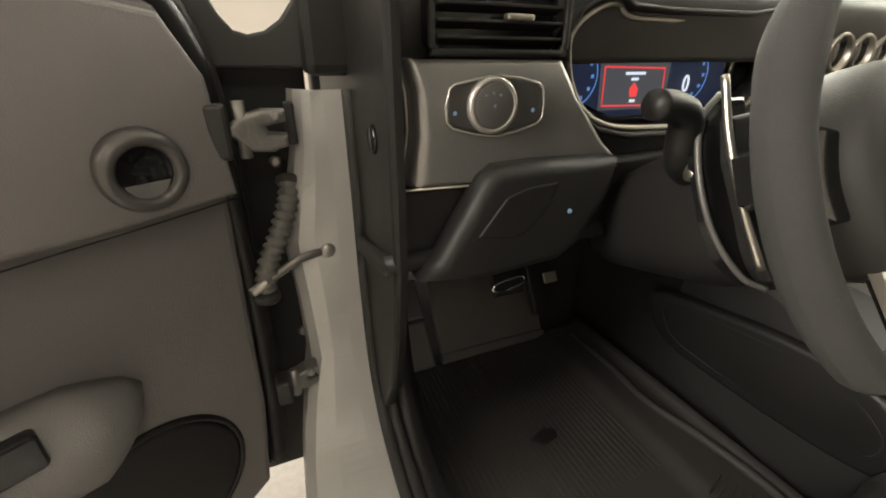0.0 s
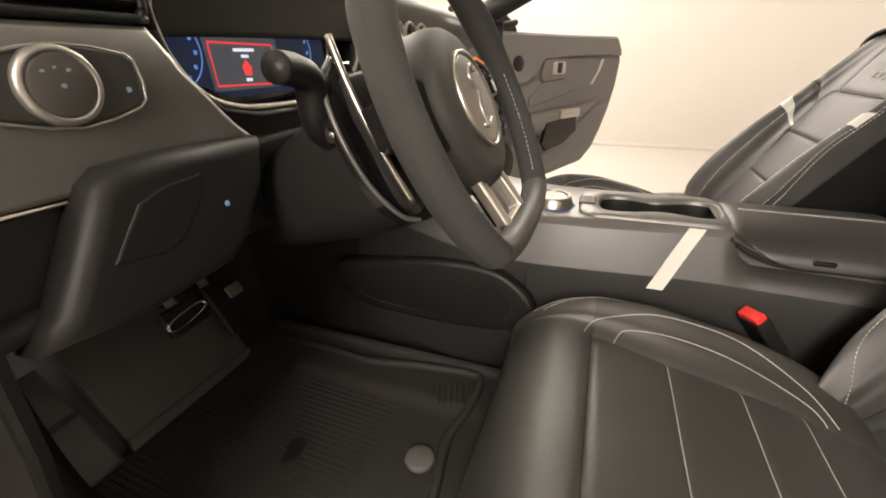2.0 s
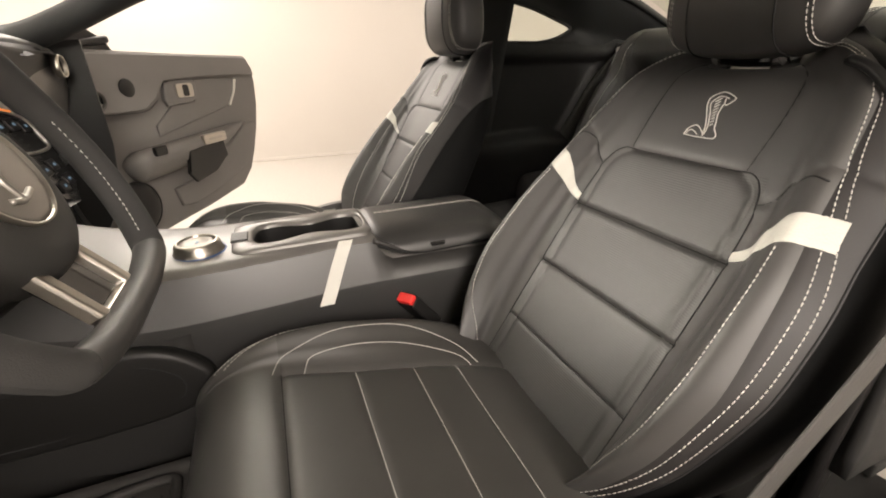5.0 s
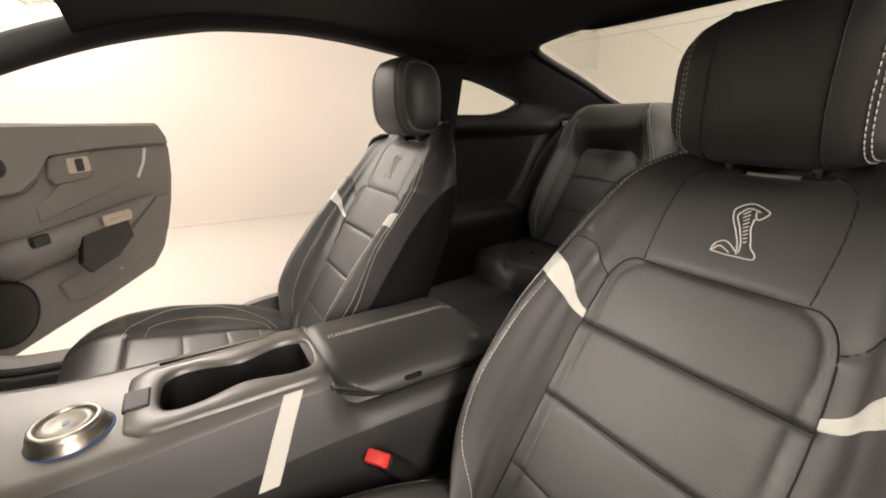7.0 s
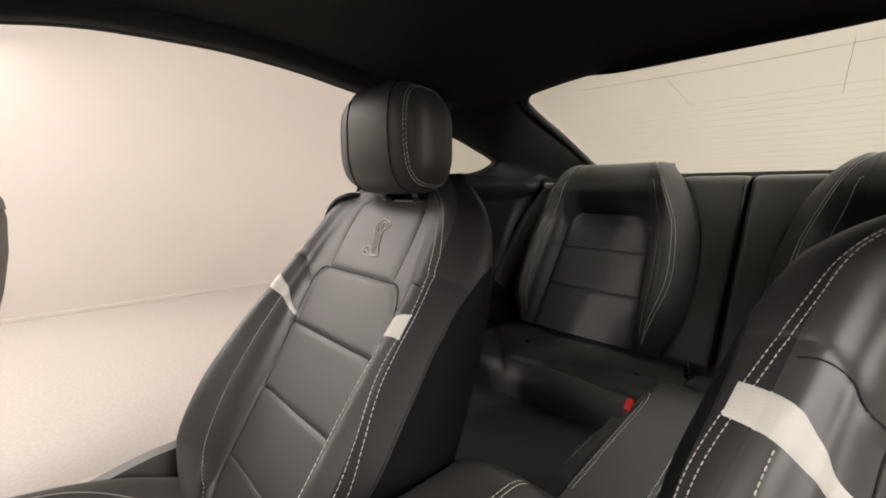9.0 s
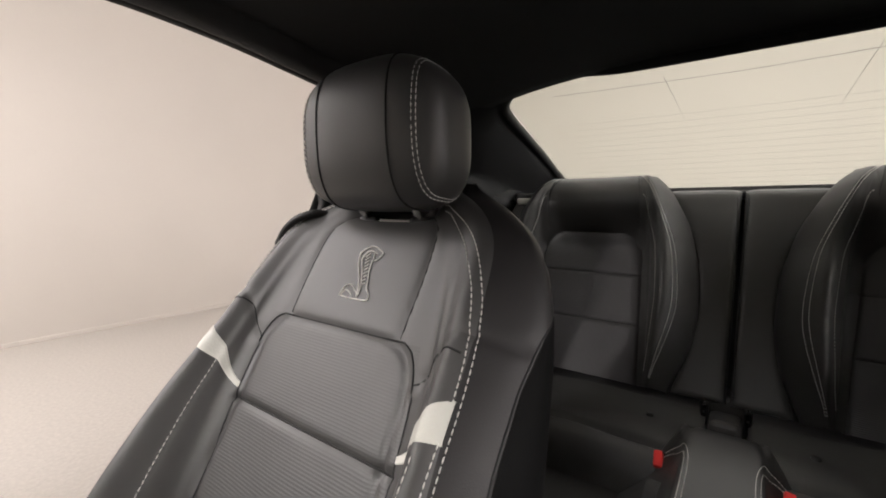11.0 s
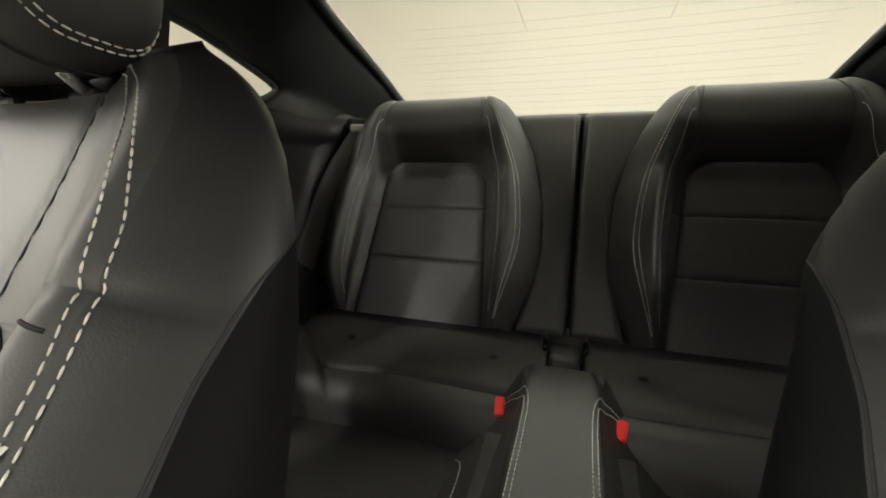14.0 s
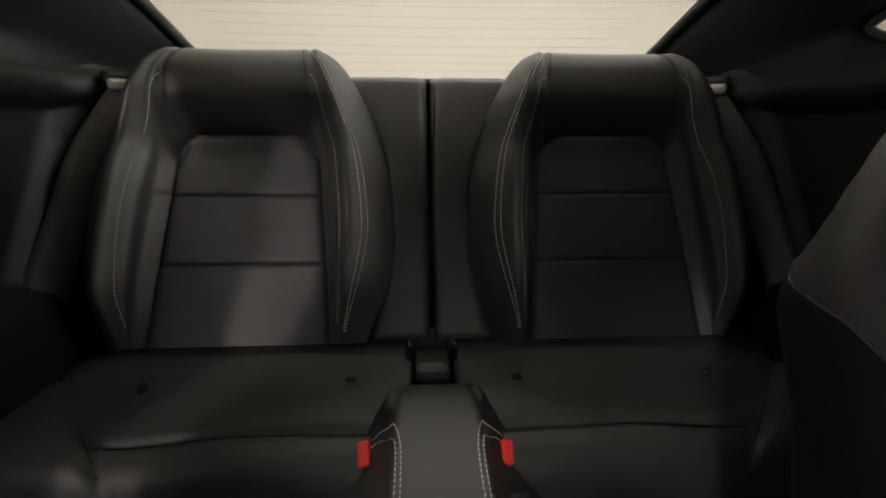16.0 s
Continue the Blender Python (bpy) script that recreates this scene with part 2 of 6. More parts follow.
def tube(name, pts, r, mat, parent=None, label="", seg=8, closed=False):
    v, f = tube_data(pts, r, seg, closed)
    return obj(name, v, f, mat, parent, label)


def tubes(name, curves, r, mat, parent=None, label="", seg=5):
    v, f = [], []
    for c in curves:
        a, b = tube_data(c, r, seg, False, len(v))
        v += a
        f += b
    return obj(name, v, f, mat, parent, label)


def stitches(name, curves, parent, length=0.0050, gap=0.0020, r=0.00075, mat=None, label="pale grey stitching"):
    """Rows of thread dashes along curves that lie on a surface, each row a part of its own."""
    for c in curves:
        v, f = [], []
        c = np.asarray(c, float)
        d = np.concatenate([[0], np.cumsum(np.linalg.norm(np.diff(c, axis=0), axis=1))])
        for s in np.arange(0, d[-1] - length, length + gap):
            q = np.array([[np.interp(x, d, c[:, k]) for k in range(3)] for x in (s, s + length * 0.5, s + length)])
            a, b = tube_data(q, (r * 0.6, r, r * 0.6), 4, False, len(v))
            v += a
            f += b
        tagged(obj(name, v, f, mat or THREAD, parent, label), kind="stuff")


def box(name, size, centre, mat, parent=None, label="", bevel=0.004, rot=None, seg=2):
    bm = bmesh.new()
    bmesh.ops.create_cube(bm, size=1)
    bmesh.ops.scale(bm, vec=size, verts=bm.verts)
    if bevel:
        bmesh.ops.bevel(bm, geom=bm.edges[:], offset=min(bevel, min(size) * 0.49), segments=seg, profile=0.5, affect="EDGES")
    m = Matrix.Translation(centre) @ (rot or Matrix.Identity(4))
    bmesh.ops.transform(bm, matrix=m, verts=bm.verts)
    return part(name, bm, mat, parent, label)


def prism(name, poly, place, depth, mat, parent=None, label="", bevel=0.0, seg=2):
    """A flat outline (u, v), placed by place(u, v, d), from d = 0 out to d = depth, its front edge rounded."""
    bm = bmesh.new()
    poly = [tuple(p) for p in poly]
    back = [bm.verts.new((u, v, 0)) for u, v in poly]
    front = [bm.verts.new((u, v, depth)) for u, v in poly]
    n = len(poly)
    bm.faces.new(reversed(back))
    top = bm.faces.new(front)
    for i in range(n):
        bm.faces.new((back[i], back[(i + 1) % n], front[(i + 1) % n], front[i]))
    bmesh.ops.recalc_face_normals(bm, faces=bm.faces)
    if bevel:
        bmesh.ops.bevel(bm, geom=list(top.edges), offset=bevel, segments=seg, profile=0.5, affect="EDGES", clamp_overlap=True)
    for v in bm.verts:
        v.co = place(*v.co)
    bmesh.ops.recalc_face_normals(bm, faces=bm.faces)
    return part(name, bm, mat, parent, label)


def lathe(name, profile, place, mat, parent=None, label="", seg=40):
    """A turned shape: (radius, depth) rows about an axis; place(u, v, d)."""
    v, f = [], []
    for r, d in profile:
        for k in range(seg):
            a = 2 * math.pi * k / seg
            v.append(place(r * math.cos(a), r * math.sin(a), d))
    n = len(profile)
    f = grid_faces(n, seg, True)
    f += [tuple(reversed(range(seg))), tuple((n - 1) * seg + k for k in range(seg))]
    return obj(name, v, f, mat, parent, label)


def plane_of(origin, right, up):
    o, r, u = Vector(origin), Vector(right).normalized(), Vector(up)
    u = (u - r * u.dot(r)).normalized()
    n = r.cross(u)
    return lambda a, b, d: o + r * a + u * b + n * d


def rounded(x0, y0, x1, y1, r, n=6):
    out = []
    for cx, cy, a in ((x1 - r, y1 - r, 0), (x0 + r, y1 - r, 90), (x0 + r, y0 + r, 180), (x1 - r, y0 + r, 270)):
        for k in range(n + 1):
            w = radians(a + 90 * k / n)
            out.append((cx + r * math.cos(w), cy + r * math.sin(w)))
    return out


def superblob(name, size, m, mat, parent=None, label="", e=3.0, nu=28, nv=40, shape=None):
    """A rounded cushion: a superellipsoid of half sizes, shaped further by a function."""
    rows = []
    for i in range(nu + 1):
        a = -math.pi / 2 + math.pi * i / nu
        for j in range(nv):
            b = 2 * math.pi * j / nv
            d = np.array([math.cos(a) * math.cos(b), math.cos(a) * math.sin(b), math.sin(a)])
            k = (abs(d[0]) ** e + abs(d[1]) ** e + abs(d[2]) ** e) ** (-1 / e)
            p = d * k
            q = Vector((p[0] * size[0], p[1] * size[1], p[2] * size[2]))
            if shape:
                q = Vector(shape(q))
            rows.append(m @ q)
    return obj(name, rows, grid_faces(nu + 1, nv, True), mat, parent, label)


# ---- seats ----
def prof(hs, vs, sig=0.02, more=None):
    """A smoothed profile along a length."""
    x = np.linspace(hs[0] - 0.1, hs[-1] + 0.1, 600)
    y = np.interp(x, hs, vs)
    step = x[1] - x[0]
    k = np.exp(-0.5 * (np.arange(-60, 61) * step / sig) ** 2)
    z = np.convolve(np.pad(y, 60, mode="edge"), k / k.sum(), mode="valid")
    if more:
        return lambda h: np.interp(h, x, z) + more[0] * more[1](h)
    return lambda h: np.interp(h, x, z)


class Padded:
    """An upholstered body: cross sections through seven control points a side (centre, insert edge, flank, crest, outer, back corner, back middle),
    swept along a path. at(s, h) gives the place for s from -6 to 6."""

    def __init__(self, path, normal, half, edge, crest, rise, front, back, seams=(), tuck=lambda h: 0.012):
        self.path, self.normal = path, normal
        self.half, self.edge, self.crest, self.rise, self.front, self.back = half, edge, crest, rise, front, back
        self.seams, self.tuck, self.dip, self.lop, self.slope = seams, tuck, None, None, None

    def control(self, h):
        w, e, c, r, f, b = self.half(h), self.edge(h), self.crest(h), self.rise(h), self.front(h), self.back(h)
        c = min(c, w - 0.012)
        e = min(e, c - 0.012)
        def half_row(e, c, r):
            return [(e, f + 0.002), (e * 0.5 + c * 0.5, f + r * 0.56), (c, f + r), (w, f * 0.55 + r * 0.25 - b * 0.3), (w - self.tuck(h), -b * 0.82), (w * 0.5, -b)]
        right = left = half_row(e, c, r)
        if self.slope:
            k, narrower = self.slope
            broad = half_row(e - narrower(h), c, r)
            right, left = (broad if k >= 0 else right), (broad if k <= 0 else left)
        if self.lop:
            k, wider, lower = self.lop
            worn = half_row(e + wider(h), max(c, e + wider(h) + 0.014), r * lower(h))
            right, left = (worn, left) if k > 0 else (right, worn)
        return np.array([(-x, d) for x, d in reversed(left)] + [(0, f)] + right)

    def at(self, s, h, lift=0.0):
        c = self.control(h)
        u = min(max(s + 6.0, 0.0), 11.9999)
        i = int(u)
        t = u - i
        p = [c[min(max(i + k, 0), 12)] for k in (-1, 0, 1, 2)]
        x, d = 0.5 * (2 * p[1] + (p[2] - p[0]) * t + (2 * p[0] - 5 * p[1] + 4 * p[2] - p[3]) * t * t + (3 * p[1] - p[0] - 3 * p[2] + p[3]) * t ** 3)
        if abs(s) < 4:
            for fn, depth, wide in self.seams:
                q = fn(s, h, x)
                d -= depth * (0.45 * math.exp(-(q / wide) ** 2) + 0.55 * math.exp(-(q / (wide * 0.25)) ** 2))
        y, z = self.path(h - (self.dip(s, h) if self.dip else 0.0))
        ny, nz = self.normal(h)
        d += lift
        return np.array([x, y + ny * d, z + nz * d])

    def line(self, pairs, lift=0.0006, n=24):
        """A curve on the surface through (s, h) pairs."""
        return np.array([self.at(a, b, lift) for a, b in catmull(pairs, n)])

    def build(self, ss, hs, kinds, shift, warp=lambda s, h: s):
        """Splits the surface into parts. kinds: rows of (name, material, parent, label, test(s, h))."""
        pts = np.array([[self.at(warp(s, h), h) for s in ss] for h in hs]) - np.array(shift)
        nu, nv = len(hs), len(ss)
        bins = [[] for _ in kinds]
        for i in range(nu - 1):
            hm = 0.5 * (hs[i] + hs[i + 1])
            for j in range(nv - 1):
                sm = 0.5 * (ss[j] + ss[j + 1])
                for k, row in enumerate(kinds):
                    if row[4](sm, hm):
                        bins[k].append((i * nv + j, i * nv + j + 1, (i + 1) * nv + j + 1, (i + 1) * nv + j))
                        break
        flat = pts.reshape(-1, 3)
        made = []
        for row, faces in zip(kinds, bins):
            used = sorted({q for f in faces for q in f})
            back = {q: n for n, q in enumerate(used)}
            made.append(obj(row[0], flat[used], [tuple(back[q] for q in f) for f in faces], row[1], row[2], row[3]))
        return made


def columns(inner, mid, outer, extra=()):
    half = list(np.linspace(0, 1, inner, endpoint=False)) + list(np.linspace(1, 4, mid, endpoint=False)) + list(np.linspace(4, 6, outer))
    half = sorted(set(half) | set(extra))
    return [-s for s in reversed(half[1:])] + half


def moved(curves, shift):
    return [np.asarray(c) - np.array(shift) for c in curves]


def snake_curves(surface, s_of, h0, size):
    """The outline of an embroidered emblem: a raised hooded snake, as plain strokes."""
    body = [[(0.21, 0.03), (0.15, 0.25), (0.04, 0.46), (-0.1, 0.68), (-0.15, 0.81), (-0.15, 0.9), (-0.03, 1.0), (0.11, 1.04), (0.28, 1.0), (0.44, 0.91), (0.37, 0.79), (0.3, 0.75), (0.25, 0.81), (0.23, 0.9)],
            [(0.25, 0.76), (0.25, 0.57), (0.32, 0.37), (0.37, 0.21), (0.46, 0.1), (0.46, 0.01), (0.35, -0.01), (0.2, -0.01), (0.02, -0.01), (-0.2, 0.01)],
            [(-0.2, 0.01), (-0.18, 0.16), (-0.08, 0.24), (0.02, 0.22), (0.15, 0.12), (0.2, 0.07)],
            [(0.23, 0.07), (0.2, 0.26), (0.08, 0.53), (-0.05, 0.74), (-0.03, 0.84), (0.06, 0.93), (0.16, 0.94), (0.3, 0.9)],
            [(-0.17, 0.04), (-0.11, 0.13), (-0.01, 0.1), (0.09, 0.04)]]
    for k in range(9):
        q = k / 8
        body.append([(0.02 + 0.21 * q, 0.81 + -0.53 * q), (0.13 + 0.15 * q, 0.9 + -0.59 * q)])
    return [surface.line([(s_of(u * size), h0 + v * size) for u, v in c], 0.001, 8) for c in body]


def headrest(parent, centre, size, tilt, shift, mat):
    m = Matrix.Translation(Vector(centre) - Vector(shift)) @ pose(0, 0, 0, tilt, 0, 0)
    a, b, c = size
    e = 3.4

    def shape(q):
        k = q.z / c
        return (q.x * (0.975 - 0.10 * max(0, k - 0.2) ** 2 + 0.035 * max(0, -k) ** 1.5), q.y * (1 - 0.12 * k * k) + 0.010 * k, q.z - 0.006 * (q.x / a) ** 2 * max(0, k))

    head = superblob("headrest", size, m, mat, parent, "padded black leather headrest", e, 40, 56, shape)
    for side in (-1, 1):
        for x0, kind in ((0.50, 0), (0.76, 1), (0.80, 1)):
            k = (1 - x0 ** e) ** (1 / e)
            pts = []
            for w in np.linspace(0, 2 * math.pi, 90):
                u = (abs(math.cos(w)) ** e + abs(math.sin(w)) ** e) ** (-1 / e)
                q = Vector(shape(Vector((side * x0 * a, b * k * math.cos(w) * u * 1.004, c * k * math.sin(w) * u * 1.004))))
                pts.append(m @ q)
            if kind:
                stitches("stitching", [np.array(pts)], head)
            else:
                tube("seam", pts, 0.0013, SEAM, head, "", 5)
    return head


FRONT_SHIFT = (0.0, 0.30, 0.26)
LINE1, LINE2, LINE3, TOPLINE = 0.361, 0.241, 0.123, 0.477
RAKE = radians(31.5)


def front_seat(outward, extra, rows_a, rows_c, over):
    """extra widens the bolsters; rows_a and rows_c place the stitch rows on the two bolsters, over their run across the shoulder."""
    TK, BK = (0.04, 0.033) if extra > 0 else (0.0, 0.0)
    LOW = 0.0 if extra > 0 else 0.075
    swell = prof((0.0, 0.08, 0.18, 0.34, 0.46, 0.56), (0.2, 0.6, 1.0, 1.0, 0.4, 0.0), 0.03)
    seat = thing("front_seat", "black leather sport seat with pale grey stripes and silver stitching", "car seat", "front seats")
    sn, cs = math.sin(RAKE), math.cos(RAKE)
    y1, z1 = -0.066, 0.680

    def arc_top(s, h, x):
        # rounded top of the insert panel
        e, r = 0.125, 0.05
        dx, dy = abs(x) - (e - r), h - (TOPLINE - r)
        if dx > 0 and dy > 0:
            return math.hypot(dx, dy) - r
        return max(dx, dy) - r if abs(x) < e + 0.02 else 1.0

    def cross(line):
        return lambda s, h, x: (h - line) if abs(s) < 1.02 else 1.0

    side = lambda s, h, x: (abs(s) - 1.0) * 0.05 if h < TOPLINE - 0.045 else 1.0
    yoke = lambda s, h, x: (abs(s) - np.interp(h, (0.48, 0.52, 0.575, 0.62, 0.66), (0.70, 0.78, 0.92, 1.06, 1.15))) * 0.10 if h > TOPLINE else 1.0
    shoulder = lambda s, h, x: (h - (TOPLINE - 0.035 + 0.030 * (abs(s) - 1) - 0.012 * max(0, abs(s) - 2.2) ** 2)) if 1.0 < abs(s) < 3.7 else 1.0
    edge_s = lambda h: 3.12 + 0.16 * min(1.0, max(0.0, (0.42 - h) / 0.2))
    outer = lambda s, h, x: (abs(s) - edge_s(h)) * 0.05
    back = Padded(lambda h: (y1 - (h - LINE1) * sn, z1 + (h - LINE1) * cs), lambda h: (cs, sn),
                  prof((-0.02, 0.05, 0.12, 0.25, 0.36, 0.45, 0.52, 0.57, 0.61, 0.64, 0.67, 0.705), (0.165 - LOW, 0.205 - LOW * 0.75, 0.235 - LOW * 0.25, 0.266, 0.262, 0.253, 0.244, 0.232, 0.212, 0.178, 0.135, 0.08), 0.015, (extra, swell)),
                  prof((0, 0.13, 0.36, 0.46, 0.55, 0.62, 0.70), (0.145, 0.145, 0.142, 0.132, 0.11, 0.09, 0.03), 0.03),
                  prof((-0.02, 0.05, 0.12, 0.22, 0.36, 0.5, 0.60, 0.65, 0.70), (0.135, 0.172, 0.196, 0.206, 0.199, 0.187, 0.172, 0.13, 0.05), 0.02, (extra * 0.8, swell)),
                  prof((-0.02, 0.04, 0.1, 0.2, 0.33, 0.46, 0.56, 0.64, 0.70), (0.05 - LOW * 0.6, 0.058 - LOW * 0.35, 0.068, 0.072, 0.057, 0.029, 0.017, 0.010, 0.0), 0.03),
                  prof((0, 0.5, 0.60, 0.66, 0.70), (0.0, 0.0, -0.004, -0.018, -0.055), 0.014),
                  prof((0, 0.3, 0.5, 0.6, 0.66, 0.705), (0.14, 0.135, 0.112 + BK * 0.35, 0.10 + BK, 0.085 + BK, 0.06), 0.02),
                  ((arc_top, 0.0042, 0.007), (cross(LINE1), 0.0042, 0.006), (cross(LINE2), 0.0034, 0.005), (cross(LINE3), 0.0016, 0.004), (side, 0.0024, 0.007),
                   (yoke, 0.0028, 0.010), (shoulder, 0.0034, 0.009), (outer, 0.0024, 0.008)), prof((0, 0.40, 0.50, 0.56, 0.61, 0.66, 0.705), (0.015, 0.028, 0.036, 0.052 - TK * 0.7, 0.105 - TK, 0.145 - TK * 1.5, 0.08), 0.012))
    if extra < 0:
        back.slope = (outward, prof((0, 0.13, 0.24, 0.36, 0.46), (0.028, 0.028, 0.025, 0.010, 0.0), 0.03))
    back.dip = lambda s, h: 0.046 * max(0.0, 1 - (abs(s) / 1.7) ** 4) * min(1.0, max(0.0, (h - 0.60) / 0.08)) ** 1.5
    hs = sorted(set(list(np.linspace(-0.02, 0.64, 138)) + list(np.linspace(0.64, 0.705, 22)) + [LINE1, LINE2, LINE3]))
    ss = columns(26, 46, 14, (3.12, 3.7))
    body = tagged(new("backrest"), "black leather backrest")
    body.parent = seat
    inside = lambda s, h: abs(s) < 1.0 and h < TOPLINE
    shell_s = prof((0.0, 0.40, 0.463, 0.50, 0.525, 0.547, 0.57, 0.60), (3.62, 3.62, 3.68, 3.80, 3.92, 4.25, 4.8, 5.1), 0.008)
    kinds = [("insert_panel", INSERT, body, "ribbed black upper insert", lambda s, h: inside(s, h) and h > LINE1),
             ("insert_panel", INSERT, body, "", lambda s, h: inside(s, h) and LINE2 < h < LINE1),
             ("insert_panel", INSERT, body, "", lambda s, h: inside(s, h) and LINE3 < h < LINE2),
             ("insert_panel", INSERT, body, "", lambda s, h: inside(s, h) and h < LINE3),
             ("bolster", LEATHER, body, "", lambda s, h: 1.0 < s < 3.12 and h < TOPLINE + 0.02),
             ("bolster", LEATHER, body, "", lambda s, h: -3.12 < s < -1.0 and h < TOPLINE + 0.02),
             ("shoulder_yoke", LEATHER, body, "", lambda s, h: abs(s) < 3.12),
             ("side_panel", SIDE, body, "black leather seat side with shade in its colour", lambda s, h: 0 < s < 3.7),
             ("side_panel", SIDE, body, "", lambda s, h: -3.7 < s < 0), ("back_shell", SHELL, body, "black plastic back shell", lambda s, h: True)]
    warp = lambda s, h: math.copysign(float(np.interp(abs(s), (0, 1, 3.12, 3.7, 6), (0, 1, edge_s(h), float(shell_s(h)), 6))), s)
    back.build(ss, hs, kinds, FRONT_SHIFT, warp)
    st = []
    for k in (-1, 1):
        a, c = rows_a[k], rows_c[k]
        if over[k]:
            top_in = [(c - 0.02, 0.36), (over[k][0], 0.5), (over[k][1], 0.59), (over[k][1] - 0.36, 0.645), (over[k][1] - 0.85, 0.660)]
            top_out = [(c + 0.11, 0.36), (over[k][0] + 0.12, 0.5), (over[k][1] + 0.13, 0.59), (over[k][1] - 0.22, 0.650), (over[k][1] - 0.70, 0.666)]
        else:
            # rows that sweep over the shoulder in one curve
            top_in = [(c - 0.08, 0.28), (3.12, 0.36), (3.11, 0.44), (3.06, 0.49), (2.86, 0.54), (2.35, 0.582), (1.85, 0.622), (1.50, 0.652)]
            top_out = [(c + 0.02, 0.28), (3.22, 0.36), (3.21, 0.44), (3.18, 0.49), (3.07, 0.54), (2.80, 0.580), (2.34, 0.617), (1.75, 0.648), (1.60, 0.657)]
        st += [back.line([(k * q, h) for q, h in [(c - 0.25, 0.0), (c - 0.04, 0.07), (c, 0.2)] + top_in]),
               back.line([(k * q, h) for q, h in [(c - 0.12, 0.0), (c + 0.09, 0.07), (c + 0.13, 0.2)] + top_out]),
               back.line([(k * 1.12, 0.020), (k * (0.45 * a + 0.55), 0.050), (k * (a - 0.20), 0.115), (k * (a - 0.03), 0.21), (k * a, 0.30), (k * (a - 0.02), LINE1 + 0.035)])]
        low_edge = lambda s: LINE1 + 0.003 + 0.019 * (s - 1) - 0.002 * max(0, s - 2.2) ** 2
        tall = lambda s: 0.014 + 0.026 * min(1, (s - 1.0) / 1.5)
        if extra < 0:
            low_edge = lambda s: LINE1 + float(np.interp(s, (1, 2, 3.2), (0.010, 0.0325, 0.041)))
            tall = lambda s: 0.008 + 0.014 * (s - 1)
        rows = [[back.at(k * s, low_edge(s) + tall(s) * j / 8, 0.0013 - (0.0022 if j in (0, 8) else 0)) - np.array(FRONT_SHIFT) for j in range(9)] for s in np.linspace(1.0, rows_c[k] + 0.03 if extra > 0 else 3.15, 44)]
        sheet("stripe", rows, STRIPE, body, "pale grey leather stripe")
    stitches("stitching", moved(st, FRONT_SHIFT), body)
    emb = snake_curves(back, lambda x: (0.004 - x) / 0.118, 0.513, 0.068)
    tubes("emblem", moved(emb, FRONT_SHIFT), 0.00085, THREAD, body, "silver embroidered snake emblem", 5)
    grooves = [back.line([(-0.99, q), (-0.5, q), (0, q), (0.5, q), (0.99, q)], 0.0002, 12) for q in (LINE1, LINE2, LINE3)]
    for k in (-1, 1):
        grooves += [back.line([(k * 1.0, q) for q in (0.0, 0.12, 0.24, 0.36, 0.415)], 0.0002, 14), back.line([(k * 0.70, TOPLINE + 0.003), (k * 0.78, 0.52), (k * 0.92, 0.575), (k * 1.06, 0.62), (k * 1.15, 0.66)], 0.0002, 14),
                    back.line([(k * 1.0, TOPLINE - 0.037), (k * 1.5, TOPLINE - 0.018), (k * 2.1, TOPLINE - 0.002), (k * 2.6, TOPLINE + 0.002), (k * 3.02, TOPLINE)], 0.0002, 10)]
    corner = [(k * s, h) for k, rows in ((1, ((1.0, 0.415), (0.985, 0.44), (0.92, 0.462), (0.80, 0.475), (0.6, 0.477))), (-1, ((0.6, 0.477), (0.80, 0.475), (0.92, 0.462), (0.985, 0.44), (1.0, 0.415)))) for s, h in rows]
    grooves.append(back.line(corner, 0.0002, 8))
    grooves += [back.line([(k * (float(shell_s(h)) - 0.02), h) for h in np.linspace(0.03, 0.585, 24)], 0.0004, 2) for k in (-1, 1)]
    for c in moved(grooves, FRONT_SHIFT):
        tube("seam", c, 0.0011, SEAM, body, "", 5)
    # headrest on two chrome posts
    hc = (0.0, -0.205, 1.003)
    headrest(seat, hc, (0.122, 0.057, 0.090), 6, FRONT_SHIFT, LEATHER)
    for k in (-1, 1):
        a = back.at(k * 0.75, 0.66, -0.016)
        b = np.array([a[0], hc[1] + 0.01, hc[2] - 0.07])
        tube("headrest_post", moved([[a, b]], FRONT_SHIFT)[0], 0.006, CHROME, seat, "", 10)
        q = back.at(k * 0.75, 0.662, -0.006) - np.array(FRONT_SHIFT)
        box("post_guide", (0.034, 0.022, 0.018), tuple(q), PLASTIC, seat, "", 0.005)
    tube("seat_trim", moved([np.array([back.at(s, 0.672, 0.002) for s in np.linspace(-0.55, 0.55, 12)])], FRONT_SHIFT)[0], 0.0045, STRIPE, seat, "pale grey headrest guide bar", 6)
    # seat cushion
    line = catmull([(0.075, 0.395), (0.20, 0.435), (0.36, 0.452), (0.475, 0.462), (0.545, 0.458), (0.592, 0.430), (0.610, 0.385), (0.602, 0.33), (0.585, 0.285)], 20)
    dist = np.concatenate([[0], np.cumsum(np.linalg.norm(np.diff(line, axis=0), axis=1))])
    tang = np.gradient(line, axis=0)
    tang /= np.linalg.norm(tang, axis=1, keepdims=True)
    path = lambda h: (np.interp(h, dist, line[:, 0]), np.interp(h, dist, line[:, 1]))
    norm = lambda h: (-np.interp(h, dist, tang[:, 1]), np.interp(h, dist, tang[:, 0]))
    of_y = lambda y: float(np.interp(y, line[:90, 0], dist[:90]))
